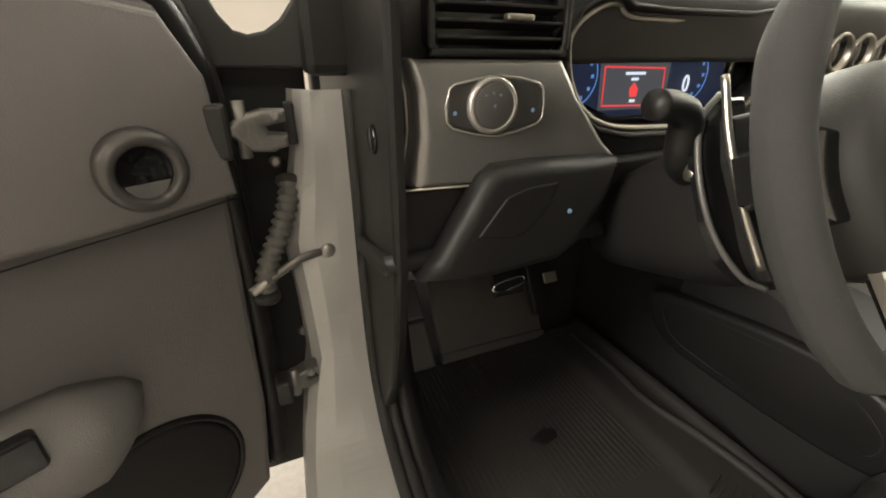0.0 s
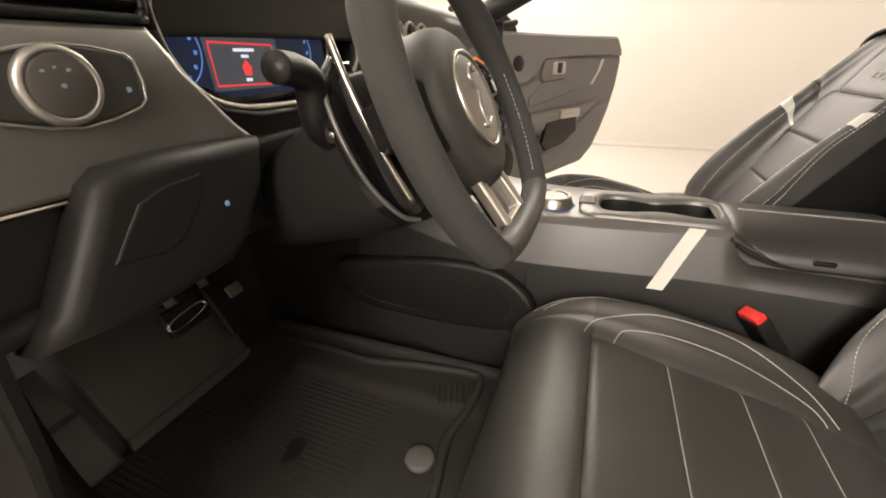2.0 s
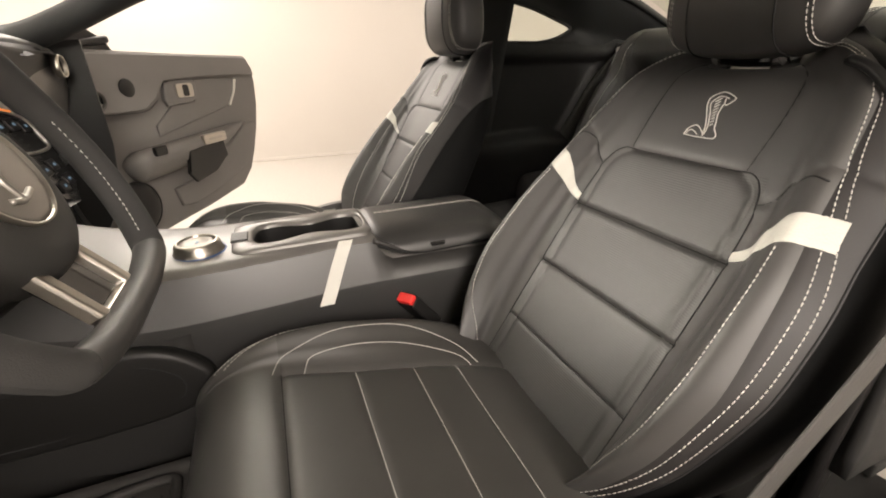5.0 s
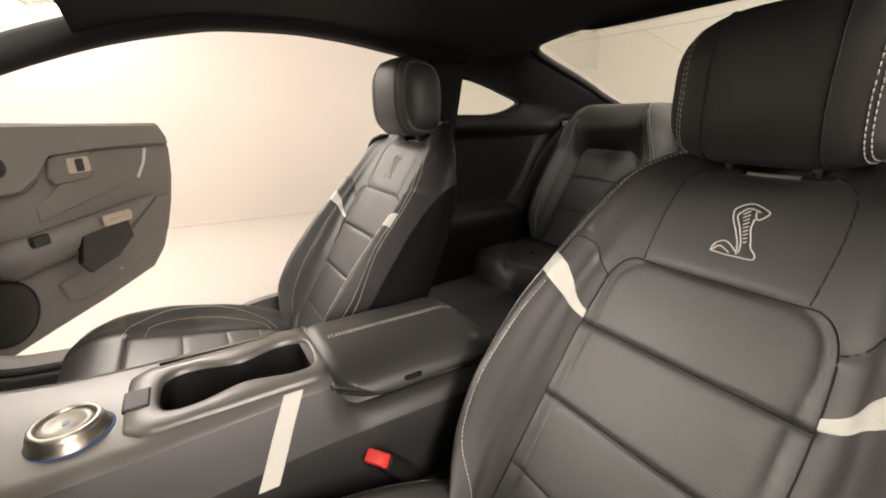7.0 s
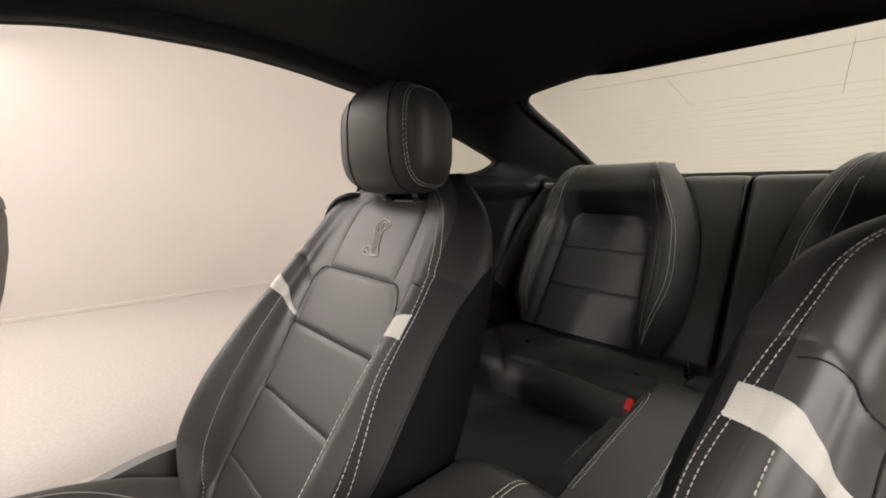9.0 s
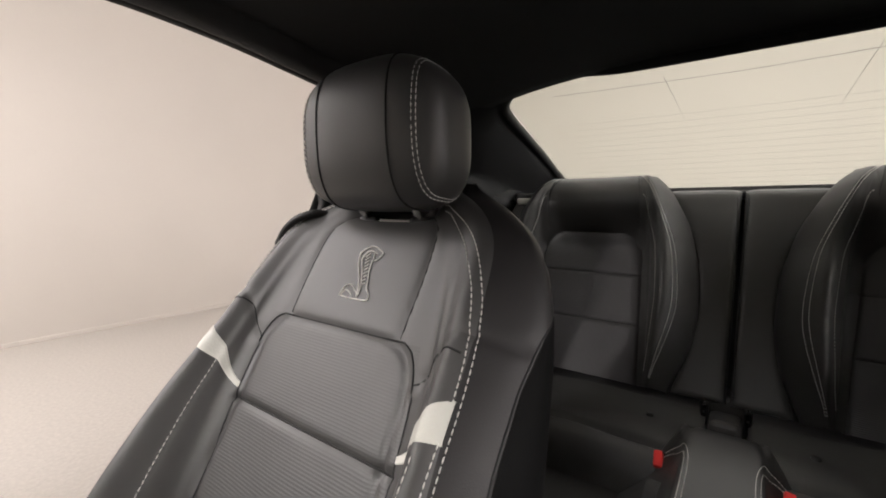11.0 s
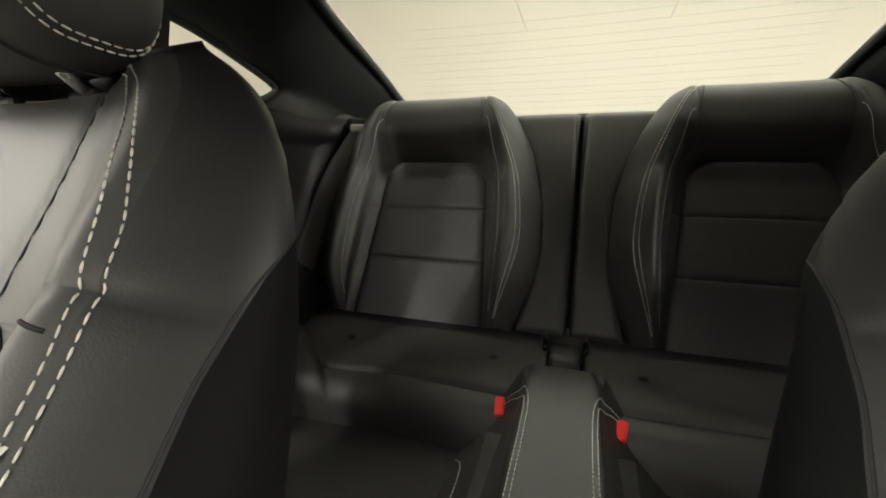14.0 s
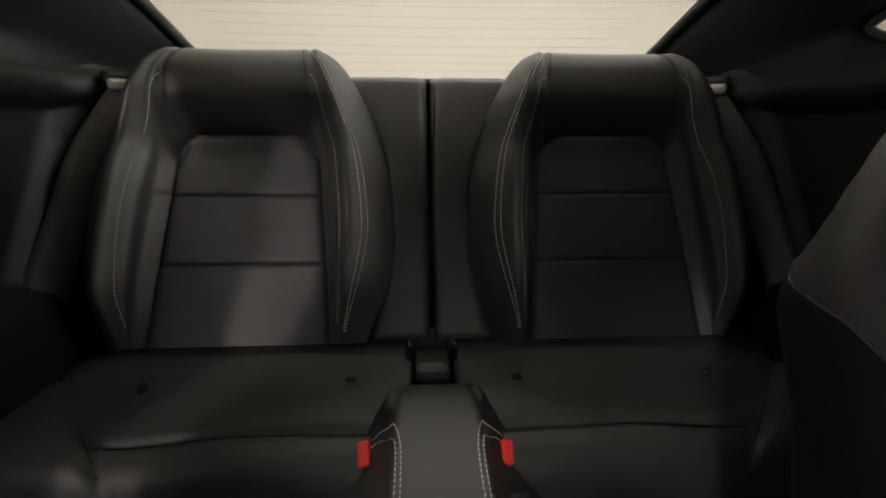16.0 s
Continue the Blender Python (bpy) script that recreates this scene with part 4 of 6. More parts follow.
# roof lining, from the windscreen header to the rear window header
rows = []
for y in np.linspace(0.56, -0.60, 40):
    zc = 1.225 - 0.10 * max(0, y - 0.15) ** 2 - 0.055 * max(0, -0.1 - y) ** 2
    zr = RAIL(y) + 0.04
    row = []
    for u in np.linspace(-1, 1, 41):
        a = abs(u)
        x = u * 0.60
        row.append((x, y - 0.0 * a, zr + (zc - zr) * (1 - a ** 3.2)))
    rows.append(row[::-1])
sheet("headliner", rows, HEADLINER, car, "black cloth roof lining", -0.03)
for k in (-1, 1):
    # roof rail and windscreen pillar above the door opening
    pts = np.array([(k * (0.615 + 0.14 * max(0, y - 0.45) * 0.9), y, RAIL(y) + 0.047) for y in np.linspace(1.0, -0.45, 60)])
    tube("roof_rail", pts, 0.034, PILLAR, car, "", 12)
    tube("door_seal", pts - np.array([(k * -0.022, 0, 0.024)]), 0.010, RUBBER, car, "black rubber door seal", 8)
    # trim between door, roof, quarter window and rear window
    rim = [(0.615, -0.24, 1.175), (0.60, -0.36, 1.19), (0.56, -0.48, 1.205), (0.47, -0.60, 1.205), (0.490, -0.64, 1.180), (0.503, -0.72, 1.155), (0.503, -0.88, 1.10), (0.50, -1.05, 1.03), (0.53, -1.22, 0.975), (0.60, -1.02, 0.955),
           (0.63, -0.82, 0.945), (0.648, -0.62, 0.938), (0.656, -0.45, 0.935), (0.665, -0.30, 0.94), (0.655, -0.20, 1.03)]
    win = [(-0.395, 1.112), (-0.46, 1.106), (-0.53, 1.091), (-0.61, 1.066), (-0.700, 1.032), (-0.672, 1.006), (-0.61, 0.986), (-0.53, 0.976), (-0.46, 0.971), (-0.395, 0.968), (-0.388, 1.04)]
    mid = (-0.54, 1.035)
    outer_c, inner_c = catmull(rim, 8, True), catmull([(0.652, a, b) for a, b in win], 10, True)
    want = np.linspace(0, 2 * math.pi, 90)

    def by_turn(c):
        w = np.mod(np.arctan2(c[:, 2] - mid[1], c[:, 1] - mid[0]), 2 * math.pi)
        order = np.argsort(w)
        w, c = w[order], c[order]
        w, c = np.concatenate([w - 2 * math.pi, w, w + 2 * math.pi]), np.concatenate([c, c, c])
        return np.array([[np.interp(q, w, c[:, i]) for i in range(3)] for q in want])

    a3, b3 = by_turn(inner_c), by_turn(outer_c)
    rows = []
    for t, bulge in ((0.0, 0.0), (0.06, 0.010), (0.2, 0.016), (0.4, 0.018), (0.6, 0.016), (0.8, 0.010), (1.0, 0.0)):
        rows.append([((p + (q - p) * t) - np.array([bulge, 0, 0])) * np.array([k, 1, 1]) for p, q in zip(a3, b3)])
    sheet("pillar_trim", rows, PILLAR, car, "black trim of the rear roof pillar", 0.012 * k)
    # quarter panel below the side window
    rows = []
    for z in np.linspace(0.24, 0.985, 90):
        row = []
        for y in np.linspace(-0.19, -1.02, 42):
            x = 0.655 - 0.05 * max(0, (-0.75 - y) / 0.27) ** 1.4
            ledge = 0.636 - 0.20 * max(0, -0.60 - y) - 0.10 * max(0, y + 0.45)
            x -= 0.062 / (1 + math.exp((z - ledge) / 0.010)) * (0.5 + 0.5 * math.tanh((-0.30 - y) * 18))
            x -= 0.006 * math.exp(-((z - ledge + 0.012) / 0.008) ** 2)
            x -= 0.022 * math.exp(-((z - 0.945) / 0.022) ** 2) + 0.03 * max(0, (z - 0.955) / 0.03) * 0.3
            x -= 0.030 * math.exp(-((y + 0.72 + 0.62 * (z - 0.66)) / 0.030) ** 2) * min(1, max(0, (z - 0.60) / 0.06))
            row.append((k * x, y, z))
        rows.append(row)
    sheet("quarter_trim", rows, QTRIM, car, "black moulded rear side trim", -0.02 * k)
    # upright behind the door opening
    rows = [[(k * (0.615 + 0.06 * (1 - w)), -0.30 - 0.13 * a + 0.10 * (1 - w), 0.40 + 0.76 * w) for a in np.linspace(0, 1, 6)] for w in np.linspace(0, 1, 24)]
    sheet("door_pillar", rows, PILLAR, car, "black door pillar trim", -0.02 * k)
    # quarter window glass with its seal
    q = [(float(a), float(b)) for a, b in catmull(win, 4, True)]
    place = lambda a, b, d, k=k: Vector((k * (0.655 + d), a, b))
    pane = prism("quarter_window", q, place, 0.004, GLASS, car, "small clear quarter window")
    pane.visible_shadow = False
    tube("window_seal", [(k * 0.650, a, b) for a, b in q], 0.007, RUBBER, car, "", 8, True)
    # sill and hinge pillar, painted, with a double rubber seal
    path = catmull([(1.045, 0.872), (1.04, 0.75), (1.035, 0.58), (1.01, 0.45), (0.93, 0.365), (0.75, 0.335), (0.3, 0.33), (-0.25, 0.33)], 10)
    t = np.gradient(path, axis=0)
    t /= np.linalg.norm(t, axis=1, keepdims=True)
    off = lambda i, d: (path[i][0] + t[i][1] * d, path[i][1] - t[i][0] * d)
    rows, seal1, seal2, kick = [], [], [], []
    for i in range(len(path)):
        wob = 0.006 * math.sin(i * 0.55)
        e = np.interp(path[i][1], (0.33, 0.5, 0.6, 0.68, 0.80, 0.89), (0.880, 0.832, 0.836, 0.842, 0.814, 0.806)) + 0.1 * wob
        prof_x = ((-e - 0.006, 0.055), (-e - 0.002, 0.012), (-e + 0.006, 0.0), (-0.5 * e - 0.40, -0.003 + 0.4 * wob), (-0.790, 0.0), (-0.772, 0.002), (-0.762, 0.014))
        rows.append([(-k * -abs(x) if k > 0 else x, *off(i, -d)) for x, d in prof_x])
        seal1.append((k * 0.757, *off(i, 0.006)))
        seal2.append((k * 0.741, *off(i, 0.010)))
        kick.append([(k * 0.735, *off(i, 0.006)), (k * 0.715, *off(i, 0.010)), (k * 0.700, *off(i, 0.0)), (k * 0.692, *off(i, -0.05)), (k * 0.690, *off(i, -0.10))])
    # black box added to give the hinge gap its deep shade
    box("hinge_gap_shade", (0.24, 0.02, 0.70), (k * 0.92, 1.115, 0.56), TUNNEL, car, "black box standing in for the shade behind the door hinges", 0.004)
    box("pillar_foot", (0.075, 0.05, 0.13), (k * 0.768, 1.065, 0.952), PLASTIC, car, "black plastic foot of the windscreen pillar", 0.012)
    prism("cowl_rubber", [(0.99, 0.952), (0.925, 0.895), (0.755, 0.895), (0.755, 1.04), (0.780, 1.04), (0.790, 1.005), (0.806, 0.970), (0.824, 0.947), (0.842, 0.935), (0.860, 0.931), (0.874, 0.935), (0.886, 0.950), (0.898, 0.975), (0.912, 1.0), (0.98, 1.0)], lambda a, b, d, k=k: Vector((k * a, 1.075 - d, b)), 0.014, RUBBER, car, "black rubber flap at the windscreen foot", 0.004)
    sheet("door_frame", rows, PAINT, car, "grey painted door frame and sill", 0.012, False)
    tube("door_seal", seal1, 0.010, RUBBER, car, "black rubber door seal", 10)
    tube("door_seal", seal2, 0.009, RUBBER, car, "", 10)
    sheet("sill_trim", kick, PLASTIC, car, "black plastic sill and cowl trim", 0.006)
for k in (-1, 1):
    plate = [[(k * x, y, z - 0.020) for x, z in ((0.700, 0.350), (0.706, 0.366), (0.716, 0.370), (0.732, 0.370), (0.736, 0.366), (0.742, 0.370), (0.772, 0.371), (0.778, 0.366), (0.786, 0.370), (0.812, 0.368), (0.822, 0.352))] for y in np.linspace(-0.22, 0.74, 16)]
    sheet("sill_plate", plate if k > 0 else [r[::-1] for r in plate], PLASTIC, car, "ridged black sill plate", 0.006)
# carpeted floor pan with centre tunnel and toe board
rows = []
prof_y = catmull([(-0.42, 0.27), (-0.2, 0.245), (0.3, 0.245), (0.9, 0.245), (1.2, 0.25), (1.32, 0.30), (1.45, 0.50), (1.48, 0.80)], 6)
for y, z in prof_y:
    rows.append([(x, y, z + (0.22 if abs(x) < 0.10 else 0.22 * max(0, (0.15 - abs(x)) / 0.05)) * (1 if z < 0.4 else 0) + 0.05 * max(0, (abs(x) - 0.66) / 0.07)) for x in np.linspace(-0.74, 0.74, 61)])
sheet("floor_carpet", rows, CARPET, car, "black carpeted floor", 0.02)
# rear floor wells, shelf, and closing panel under the rear window
for k in (-1, 1):
    rows = [[(k * x, y, z + 0.004 * math.sin(9 * x + 14 * y)) for x in np.linspace(0.125, 0.62, 20)] for y, z in catmull([(-0.475, 0.418), (-0.40, 0.408), (-0.30, 0.385), (-0.22, 0.335), (-0.15, 0.262)], 5)]
    sheet("rear_footwell_carpet", rows if k > 0 else [r[::-1] for r in rows], CARPET, car, "dark carpet rising to the rear bench", 0.01)
box("rear_bulkhead", (1.30, 0.03, 0.66), (0, -1.10, 0.66), CARPET, car, "", 0.004)
box("rear_seat_base", (1.20, 0.20, 0.16), (0, -0.59, 0.37), CARPET, car, "", 0.01)
box("rear_floor", (1.30, 0.72, 0.03), (0, -0.76, 0.285), CARPET, car, "", 0.004)
box("parcel_shelf", (1.26, 0.34, 0.02), (0, -1.12, 0.965), PILLAR, car, "black cloth parcel shelf behind the rear seats", 0.006)
box("cowl_panel", (1.50, 0.05, 0.70), (0, 1.50, 0.62), PLASTIC, car, "", 0.004)


# windows front and rear, as slightly bowed sheets of glass
def bowed(name, top, bottom, label):
    rows = []
    for t in np.linspace(0, 1, 14):
        w = top[0] + (bottom[0] - top[0]) * t
        rows.append([(u * w, top[1] + (bottom[1] - top[1]) * t - top[3] * (1 - u * u), top[2] + (bottom[2] - top[2]) * t + 0.015 * math.sin(math.pi * t)) for u in np.linspace(-1, 1, 20)])
    g = sheet(name, rows, GLASS, car, label, 0.004)
    g.visible_shadow = False


bowed("windscreen", (0.58, 0.56, 1.19, -0.05), (0.73, 1.42, 0.92), "clear raked windscreen")
bowed("rear_window", (0.50, -0.615, 1.215, 0.03), (0.53, -1.27, 0.985), "clear raked rear window")
ring = catmull([(0.40, -0.607, 1.214), (0.45, -0.615, 1.205), (0.482, -0.632, 1.182), (0.498, -0.70, 1.160), (0.500, -0.88, 1.10), (0.500, -1.05, 1.035), (0.52, -1.25, 0.985)], 8)
for k in (-1, 1):
    tube("window_seal", ring * np.array([k, 1, 1]), 0.011, RUBBER, car, "", 8)
tube("window_header", catmull([(-0.43, -0.612, 1.218), (-0.3, -0.608, 1.222), (-0.2, -0.600, 1.212), (0, -0.597, 1.210), (0.2, -0.600, 1.212), (0.3, -0.608, 1.222), (0.43, -0.612, 1.218)], 8), 0.014, HEADLINER, car, "", 8)


# ---- doors ----
def door(side):
    d = tagged(new("car_door"), "open charcoal car door with round speaker grille")
    d.parent = car
    hinge, run, inn = Vector((side * 0.862, 1.05, 0)), Vector((side * 0.853, -0.522, 0)), Vector((-side * 0.522, -0.853, 0))
    place = lambda s, z, q: hinge + run * s + Vector((0, 0, z)) + inn * q
    outline = [(0.060, 0.90), (0.085, 0.955), (0.20, 0.972), (0.60, 0.965), (1.082, 0.963), (1.115, 0.93), (1.14, 0.84), (1.125, 0.72), (1.085, 0.60), (1.03, 0.49), (0.97, 0.40), (0.88, 0.335), (0.60, 0.305), (0.35, 0.29), (0.15, 0.275), (0.085, 0.30), (0.065, 0.45), (0.055, 0.75)]
    outer = [(s + (0.012 if s > 0.5 else -0.012), z - (0.012 if z < 0.6 else 0.006)) for s, z in outline]
    prism("door_shell", outer, lambda s, z, q: place(s, z, q - 0.11), 0.085, PAINT, d, "grey painted outer door shell", 0.012)
    prism("door_panel", outline, lambda s, z, q: place(s, z, q - 0.024), 0.026, DOORTRIM, d, "charcoal grained door panel", 0.012, 3)
    # upper pad, a little proud, with its lower seam
    upper = [(0.066, 0.89), (0.092, 0.945), (0.20, 0.962), (0.30, 0.962), (1.07, 0.955), (1.10, 0.90), (1.10, 0.87), (0.98, 0.875), (0.66, 0.872), (0.47, 0.862), (0.40, 0.80), (0.33, 0.765), (0.20, 0.765), (0.066, 0.772)]
    prism("upper_pad", upper, lambda s, z, q: place(s, z, q + 0.15 * (0.975 - z)), 0.012, DOORTRIM, d, "", 0.006, 3)
    ins = [(0.665, 0.862), (0.80, 0.866), (0.955, 0.858), (0.93, 0.80), (0.862, 0.735), (0.70, 0.705), (0.40, 0.655), (0.40, 0.70), (0.50, 0.765), (0.64, 0.775)]
    prism("insert_panel", ins, lambda s, z, q: place(s, z, q), 0.008, DOORTRIM, d, "charcoal soft insert panel", 0.004, 2)
    prism("stripe", [(0.945, 0.857), (0.965, 0.856), (0.94, 0.80), (0.885, 0.735), (0.872, 0.742), (0.922, 0.80)], lambda s, z, q: place(s, z, q), 0.0115, STRIPE, d, "pale grey leather stripe", 0.002)
    # inner release in its bezel
    prism("release_bezel", [(0.465, 0.79), (0.48, 0.855), (0.52, 0.866), (0.65, 0.868), (0.662, 0.845), (0.655, 0.79), (0.62, 0.772), (0.48, 0.765)], lambda s, z, q: place(s, z, q), 0.016, DOORTRIM, d, "", 0.006, 3)
    prism("release_handle", rounded(0.535, 0.795, 0.635, 0.850, 0.012), lambda s, z, q: place(s, z, q + 0.013), 0.008, SATIN, d, "satin metal release handle", 0.003)
    prism("finger_recess", rounded(0.570, 0.800, 0.605, 0.845, 0.008), lambda s, z, q: place(s, z, q + 0.0205), 0.0015, GLOSSY, d)
    # armrest with pull cup
    rows = []
    for s in np.linspace(0.195, 0.98, 52):
        w = min(1.0, max(0.0, (s - 0.195) / 0.06)) ** 0.5 * min(1.0, max(0.0, (0.98 - s) / 0.30)) ** 0.8
        top = 0.588 + 0.05 * (s - 0.30) + 0.10 * max(0, s - 0.68)
        rows.append([place(s, top + 0.036 * w, 0.0), place(s, top + 0.036 * w, 0.030 * w), place(s, top + 0.026 * w, 0.062 * w), place(s, top + 0.0, 0.074 * w), place(s, top - 0.035 * w, 0.066 * w), place(s, top - 0.070 * w, 0.036 * w), place(s, top - 0.085 * w, 0.0)])
    sheet("armrest", rows, DOORTRIM, d, "charcoal padded armrest", 0.004 * side)
    prism("pull_cup", [(0.46, 0.59), (0.685, 0.61), (0.70, 0.53), (0.60, 0.475), (0.47, 0.455), (0.435, 0.50)], lambda s, z, q: place(s, z, q + 0.058), 0.016, GLOSSY, d, "dark open grab recess", 0.004)
    prism("pull_handle", rounded(0.555, 0.598, 0.705, 0.640, 0.010), lambda s, z, q: place(s, z, q + 0.062), 0.018, SATIN, d, "satin metal pull handle", 0.004)
    prism("pull_slot", rounded(0.585, 0.614, 0.675, 0.624, 0.004), lambda s, z, q: place(s, z, q + 0.0795), 0.0012, STEEL, d)
    prism("window_switch", rounded(0.285, 0.60, 0.345, 0.635, 0.006), lambda s, z, q: place(s, z, q + 0.062), 0.014, GLOSSY, d, "black window switch", 0.003)
    # lower sweep and speaker
    prism("lower_pocket", [(0.40, 0.44), (0.60, 0.46), (0.80, 0.55), (0.97, 0.64), (1.06, 0.64), (0.99, 0.50), (0.90, 0.42), (0.70, 0.37), (0.50, 0.345), (0.42, 0.36)], lambda s, z, q: place(s, z, q), 0.012, DOORTRIM, d, "", 0.008, 3)
    circ = lambda s0, z0: (lambda a, b, q: place(s0 + a, z0 + b, q + 0.001 + (0.15 * (0.975 - z0) if z0 > 0.76 else 0)))
    lathe("speaker_grille", [(0.002, 0.010), (0.05, 0.0095), (0.090, 0.007), (0.096, 0.004), (0.0965, 0.0)], circ(0.215, 0.415), VINYL, d, "round black speaker grille", 48)
    lathe("speaker_ring", [(0.0965, 0.0), (0.097, 0.006), (0.101, 0.0065), (0.104, 0.0)], circ(0.215, 0.415), PLASTIC, d, "", 48)
    lathe("vent_ring", [(0.023, 0.0), (0.0235, 0.016), (0.027, 0.021), (0.033, 0.021), (0.038, 0.014), (0.040, 0.006)], circ(0.146, 0.812), VENTRING, d, "round satin black air vent ring", 44)
    lathe("vent_bore", [(0.001, 0.0125), (0.022, 0.0125), (0.0245, 0.015), (0.025, 0.006)], circ(0.146, 0.812), GLOSSY, d, "dark vent opening", 36)
    lathe("tweeter_cover", [(0.001, 0.016), (0.030, 0.0155), (0.034, 0.012)], circ(0.285, 0.845), PLASTIC, d, "round tweeter cover", 32)
    tube("panel_seam", [place(s, z, 0.0125 + 0.15 * (0.975 - z)) for s, z in catmull([(0.068, 0.769), (0.20, 0.763), (0.33, 0.762), (0.40, 0.795)], 8)], 0.0010, PLASTIC, d, "thin dark seam line", 5)
    # window frame stub and mirror triangle at the hinge side
    prism("mirror_corner", [(0.10, 0.96), (0.12, 1.0), (0.20, 1.06), (0.30, 1.0), (0.32, 0.965)], lambda s, z, q: place(s, z, q - 0.05), 0.04, PLASTIC, d, "", 0.008)
    edge = catmull([(0.30, 1.005), (0.18, 0.985), (0.095, 0.968), (0.062, 0.915), (0.052, 0.85), (0.048, 0.70), (0.050, 0.50), (0.060, 0.32)], 8)
    tube("edge_flange", [place(s, z, -0.010) for s, z in edge], 0.013, PLASTIC, d, "rolled black door edge", 10)
    tube("edge_seal", [place(s - 0.020, z + 0.006, -0.034) for s, z in edge], 0.011, RUBBER, d, "black rubber door seal", 10)
    prism("edge_rubber", [(0.028, 0.89), (0.060, 0.91), (0.070, 0.30), (0.040, 0.28)], lambda s, z, q: place(s, z, q - 0.05), 0.03, RUBBER, d, "", 0.008)
    return d


door(-1)
door(1)
for k in (-1, 1):
    for z, x0, sz in ((0.836, 0.836, 1.0), (0.482, 0.842, 0.72)):
        hg = tagged(new("door_hinge"), "cast grey steel door hinge")
        hg.parent = car
        # a forked cast arm that tapers to a knuckle round the pin
        arm = [(0.0, 0.018), (0.024, 0.020), (0.048, 0.014), (0.058, 0.006), (0.058, -0.005), (0.038, -0.024), (0.022, -0.026), (0.0, -0.022), (0.0, -0.009), (0.020, -0.006), (0.023, 0.002), (0.0, 0.006)]
        prism("hinge_arm", [(x0 + a * sz, z + b * sz) for a, b in arm], lambda a, b, d, k=k, x0=x0: Vector((k * a, 1.030 - d - 0.25 * (a - x0), b)), 0.024, HINGE, hg, "", 0.005, 3)
        tube("hinge_pin", [(k * (x0 + 0.046 * sz), 1.002, z - 0.030 * sz), (k * (x0 + 0.046 * sz), 1.002, z + 0.030 * sz)], 0.0065, HINGE, hg, "", 12)
        box("hinge_flange", (0.012, 0.012, 0.050 * sz), (k * (x0 - 0.006), 1.036, z), RUBBER, hg, "", 0.003)
        lathe("bolt", [(0.001, 0.006), (0.0055, 0.006), (0.0065, 0.0)], plane_of((k * (x0 + 0.010), 1.005, z + 0.013 * sz), (1, 0, 0), (0, 0, 1)), HINGE, hg, "", 6)
        box("door_flange", (0.020, 0.030, 0.056 * sz), (k * (x0 + 0.068 * sz), 0.995, z), RUBBER, hg, "dark flange on the door edge", 0.004)

# ---- dashboard ----
dash = thing("dashboard", "black soft dashboard with brushed dark trim panels and air vents", "dashboard")
YF = 0.885
front_plane = lambda x, z, d: Vector((x, YF - d, z))
rows = []
top_prof = catmull([(0.915, 0.905), (0.900, 0.965), (0.915, 0.992), (0.97, 1.002), (1.10, 0.995), (1.30, 0.965), (1.46, 0.93)], 8)
for y, z in top_prof:
    rows.append([(x, y + 0.03 * (abs(x) / 0.72) ** 3 + (0.03 if abs(x) < 0.0 else 0), z - 0.012 * (abs(x) / 0.72) ** 4 - (0.02 * max(0, x) if y > 0.9 else 0)) for x in np.linspace(-0.735, 0.735, 60)])
sheet("dash_top", rows, DASHTOP, dash, "black grained dash top", 0.02)
# driver side face with light switch
face_y = lambda z: YF - 0.012 + 4.5 * max(0, z - 0.855) ** 2
rows = []
for z in np.linspace(0.789, 0.907, 26):
    left = np.interp(z, (0.789, 0.84, 0.88, 0.907), (-0.739, -0.730, -0.731, -0.738))
    right = np.interp(z, (0.789, 0.80, 0.82, 0.845, 0.87, 0.907), (-0.47, -0.475, -0.50, -0.522, -0.545, -0.562))
    rows.append([(left + (right - left) * u, face_y(z) + 0.022 * max(0, 0.06 - u) ** 2 / 0.0036, z) for u in np.linspace(0, 1, 40)])
sheet("trim_face", rows, TRIMFACE, dash, "dark brushed trim panel", 0.012)
tube("trim_edge", [rows[i][0] for i in range(26)], 0.0016, STEEL, dash, "", 6)
prism("lower_face", [(-0.752, 0.70), (-0.740, 0.785), (-0.46, 0.795), (-0.10, 0.80), (-0.10, 0.70)], lambda x, z, d: front_plane(x, z, d - 0.02), 0.022, PLASTIC, dash, "", 0.005)
tube("trim_line", [(-0.740, YF - 0.010, 0.788), (-0.655, YF - 0.010, 0.785), (-0.62, YF - 0.008, 0.787)], 0.0016, SATIN, dash, "thin bright trim line", 6)
sw = prism("light_switch", [(-0.698, 0.852), (-0.696, 0.882), (-0.690, 0.886), (-0.643, 0.893), (-0.598, 0.886), (-0.592, 0.881), (-0.590, 0.852), (-0.596, 0.846), (-0.643, 0.836), (-0.692, 0.846)], lambda x, z, d: front_plane(x, z, d + 0.009), 0.006, SWITCH, dash, "six-sided light switch panel", 0.003)
hexa = [(-0.698, 0.852), (-0.700, 0.866), (-0.696, 0.882), (-0.690, 0.886), (-0.665, 0.891), (-0.643, 0.893), (-0.621, 0.891), (-0.598, 0.886), (-0.592, 0.881), (-0.589, 0.866), (-0.590, 0.852), (-0.596, 0.846), (-0.620, 0.839), (-0.643, 0.836), (-0.667, 0.839), (-0.692, 0.846)]
tube("switch_rim", [front_plane(x, z, 0.0155) for x, z in hexa], 0.0012, STEEL, sw, "", 6, True)
kn = lambda a, b, d: Vector((-0.650 + a * 0.82, YF - 0.014 - d * 0.6, 0.866 + b * 0.82))
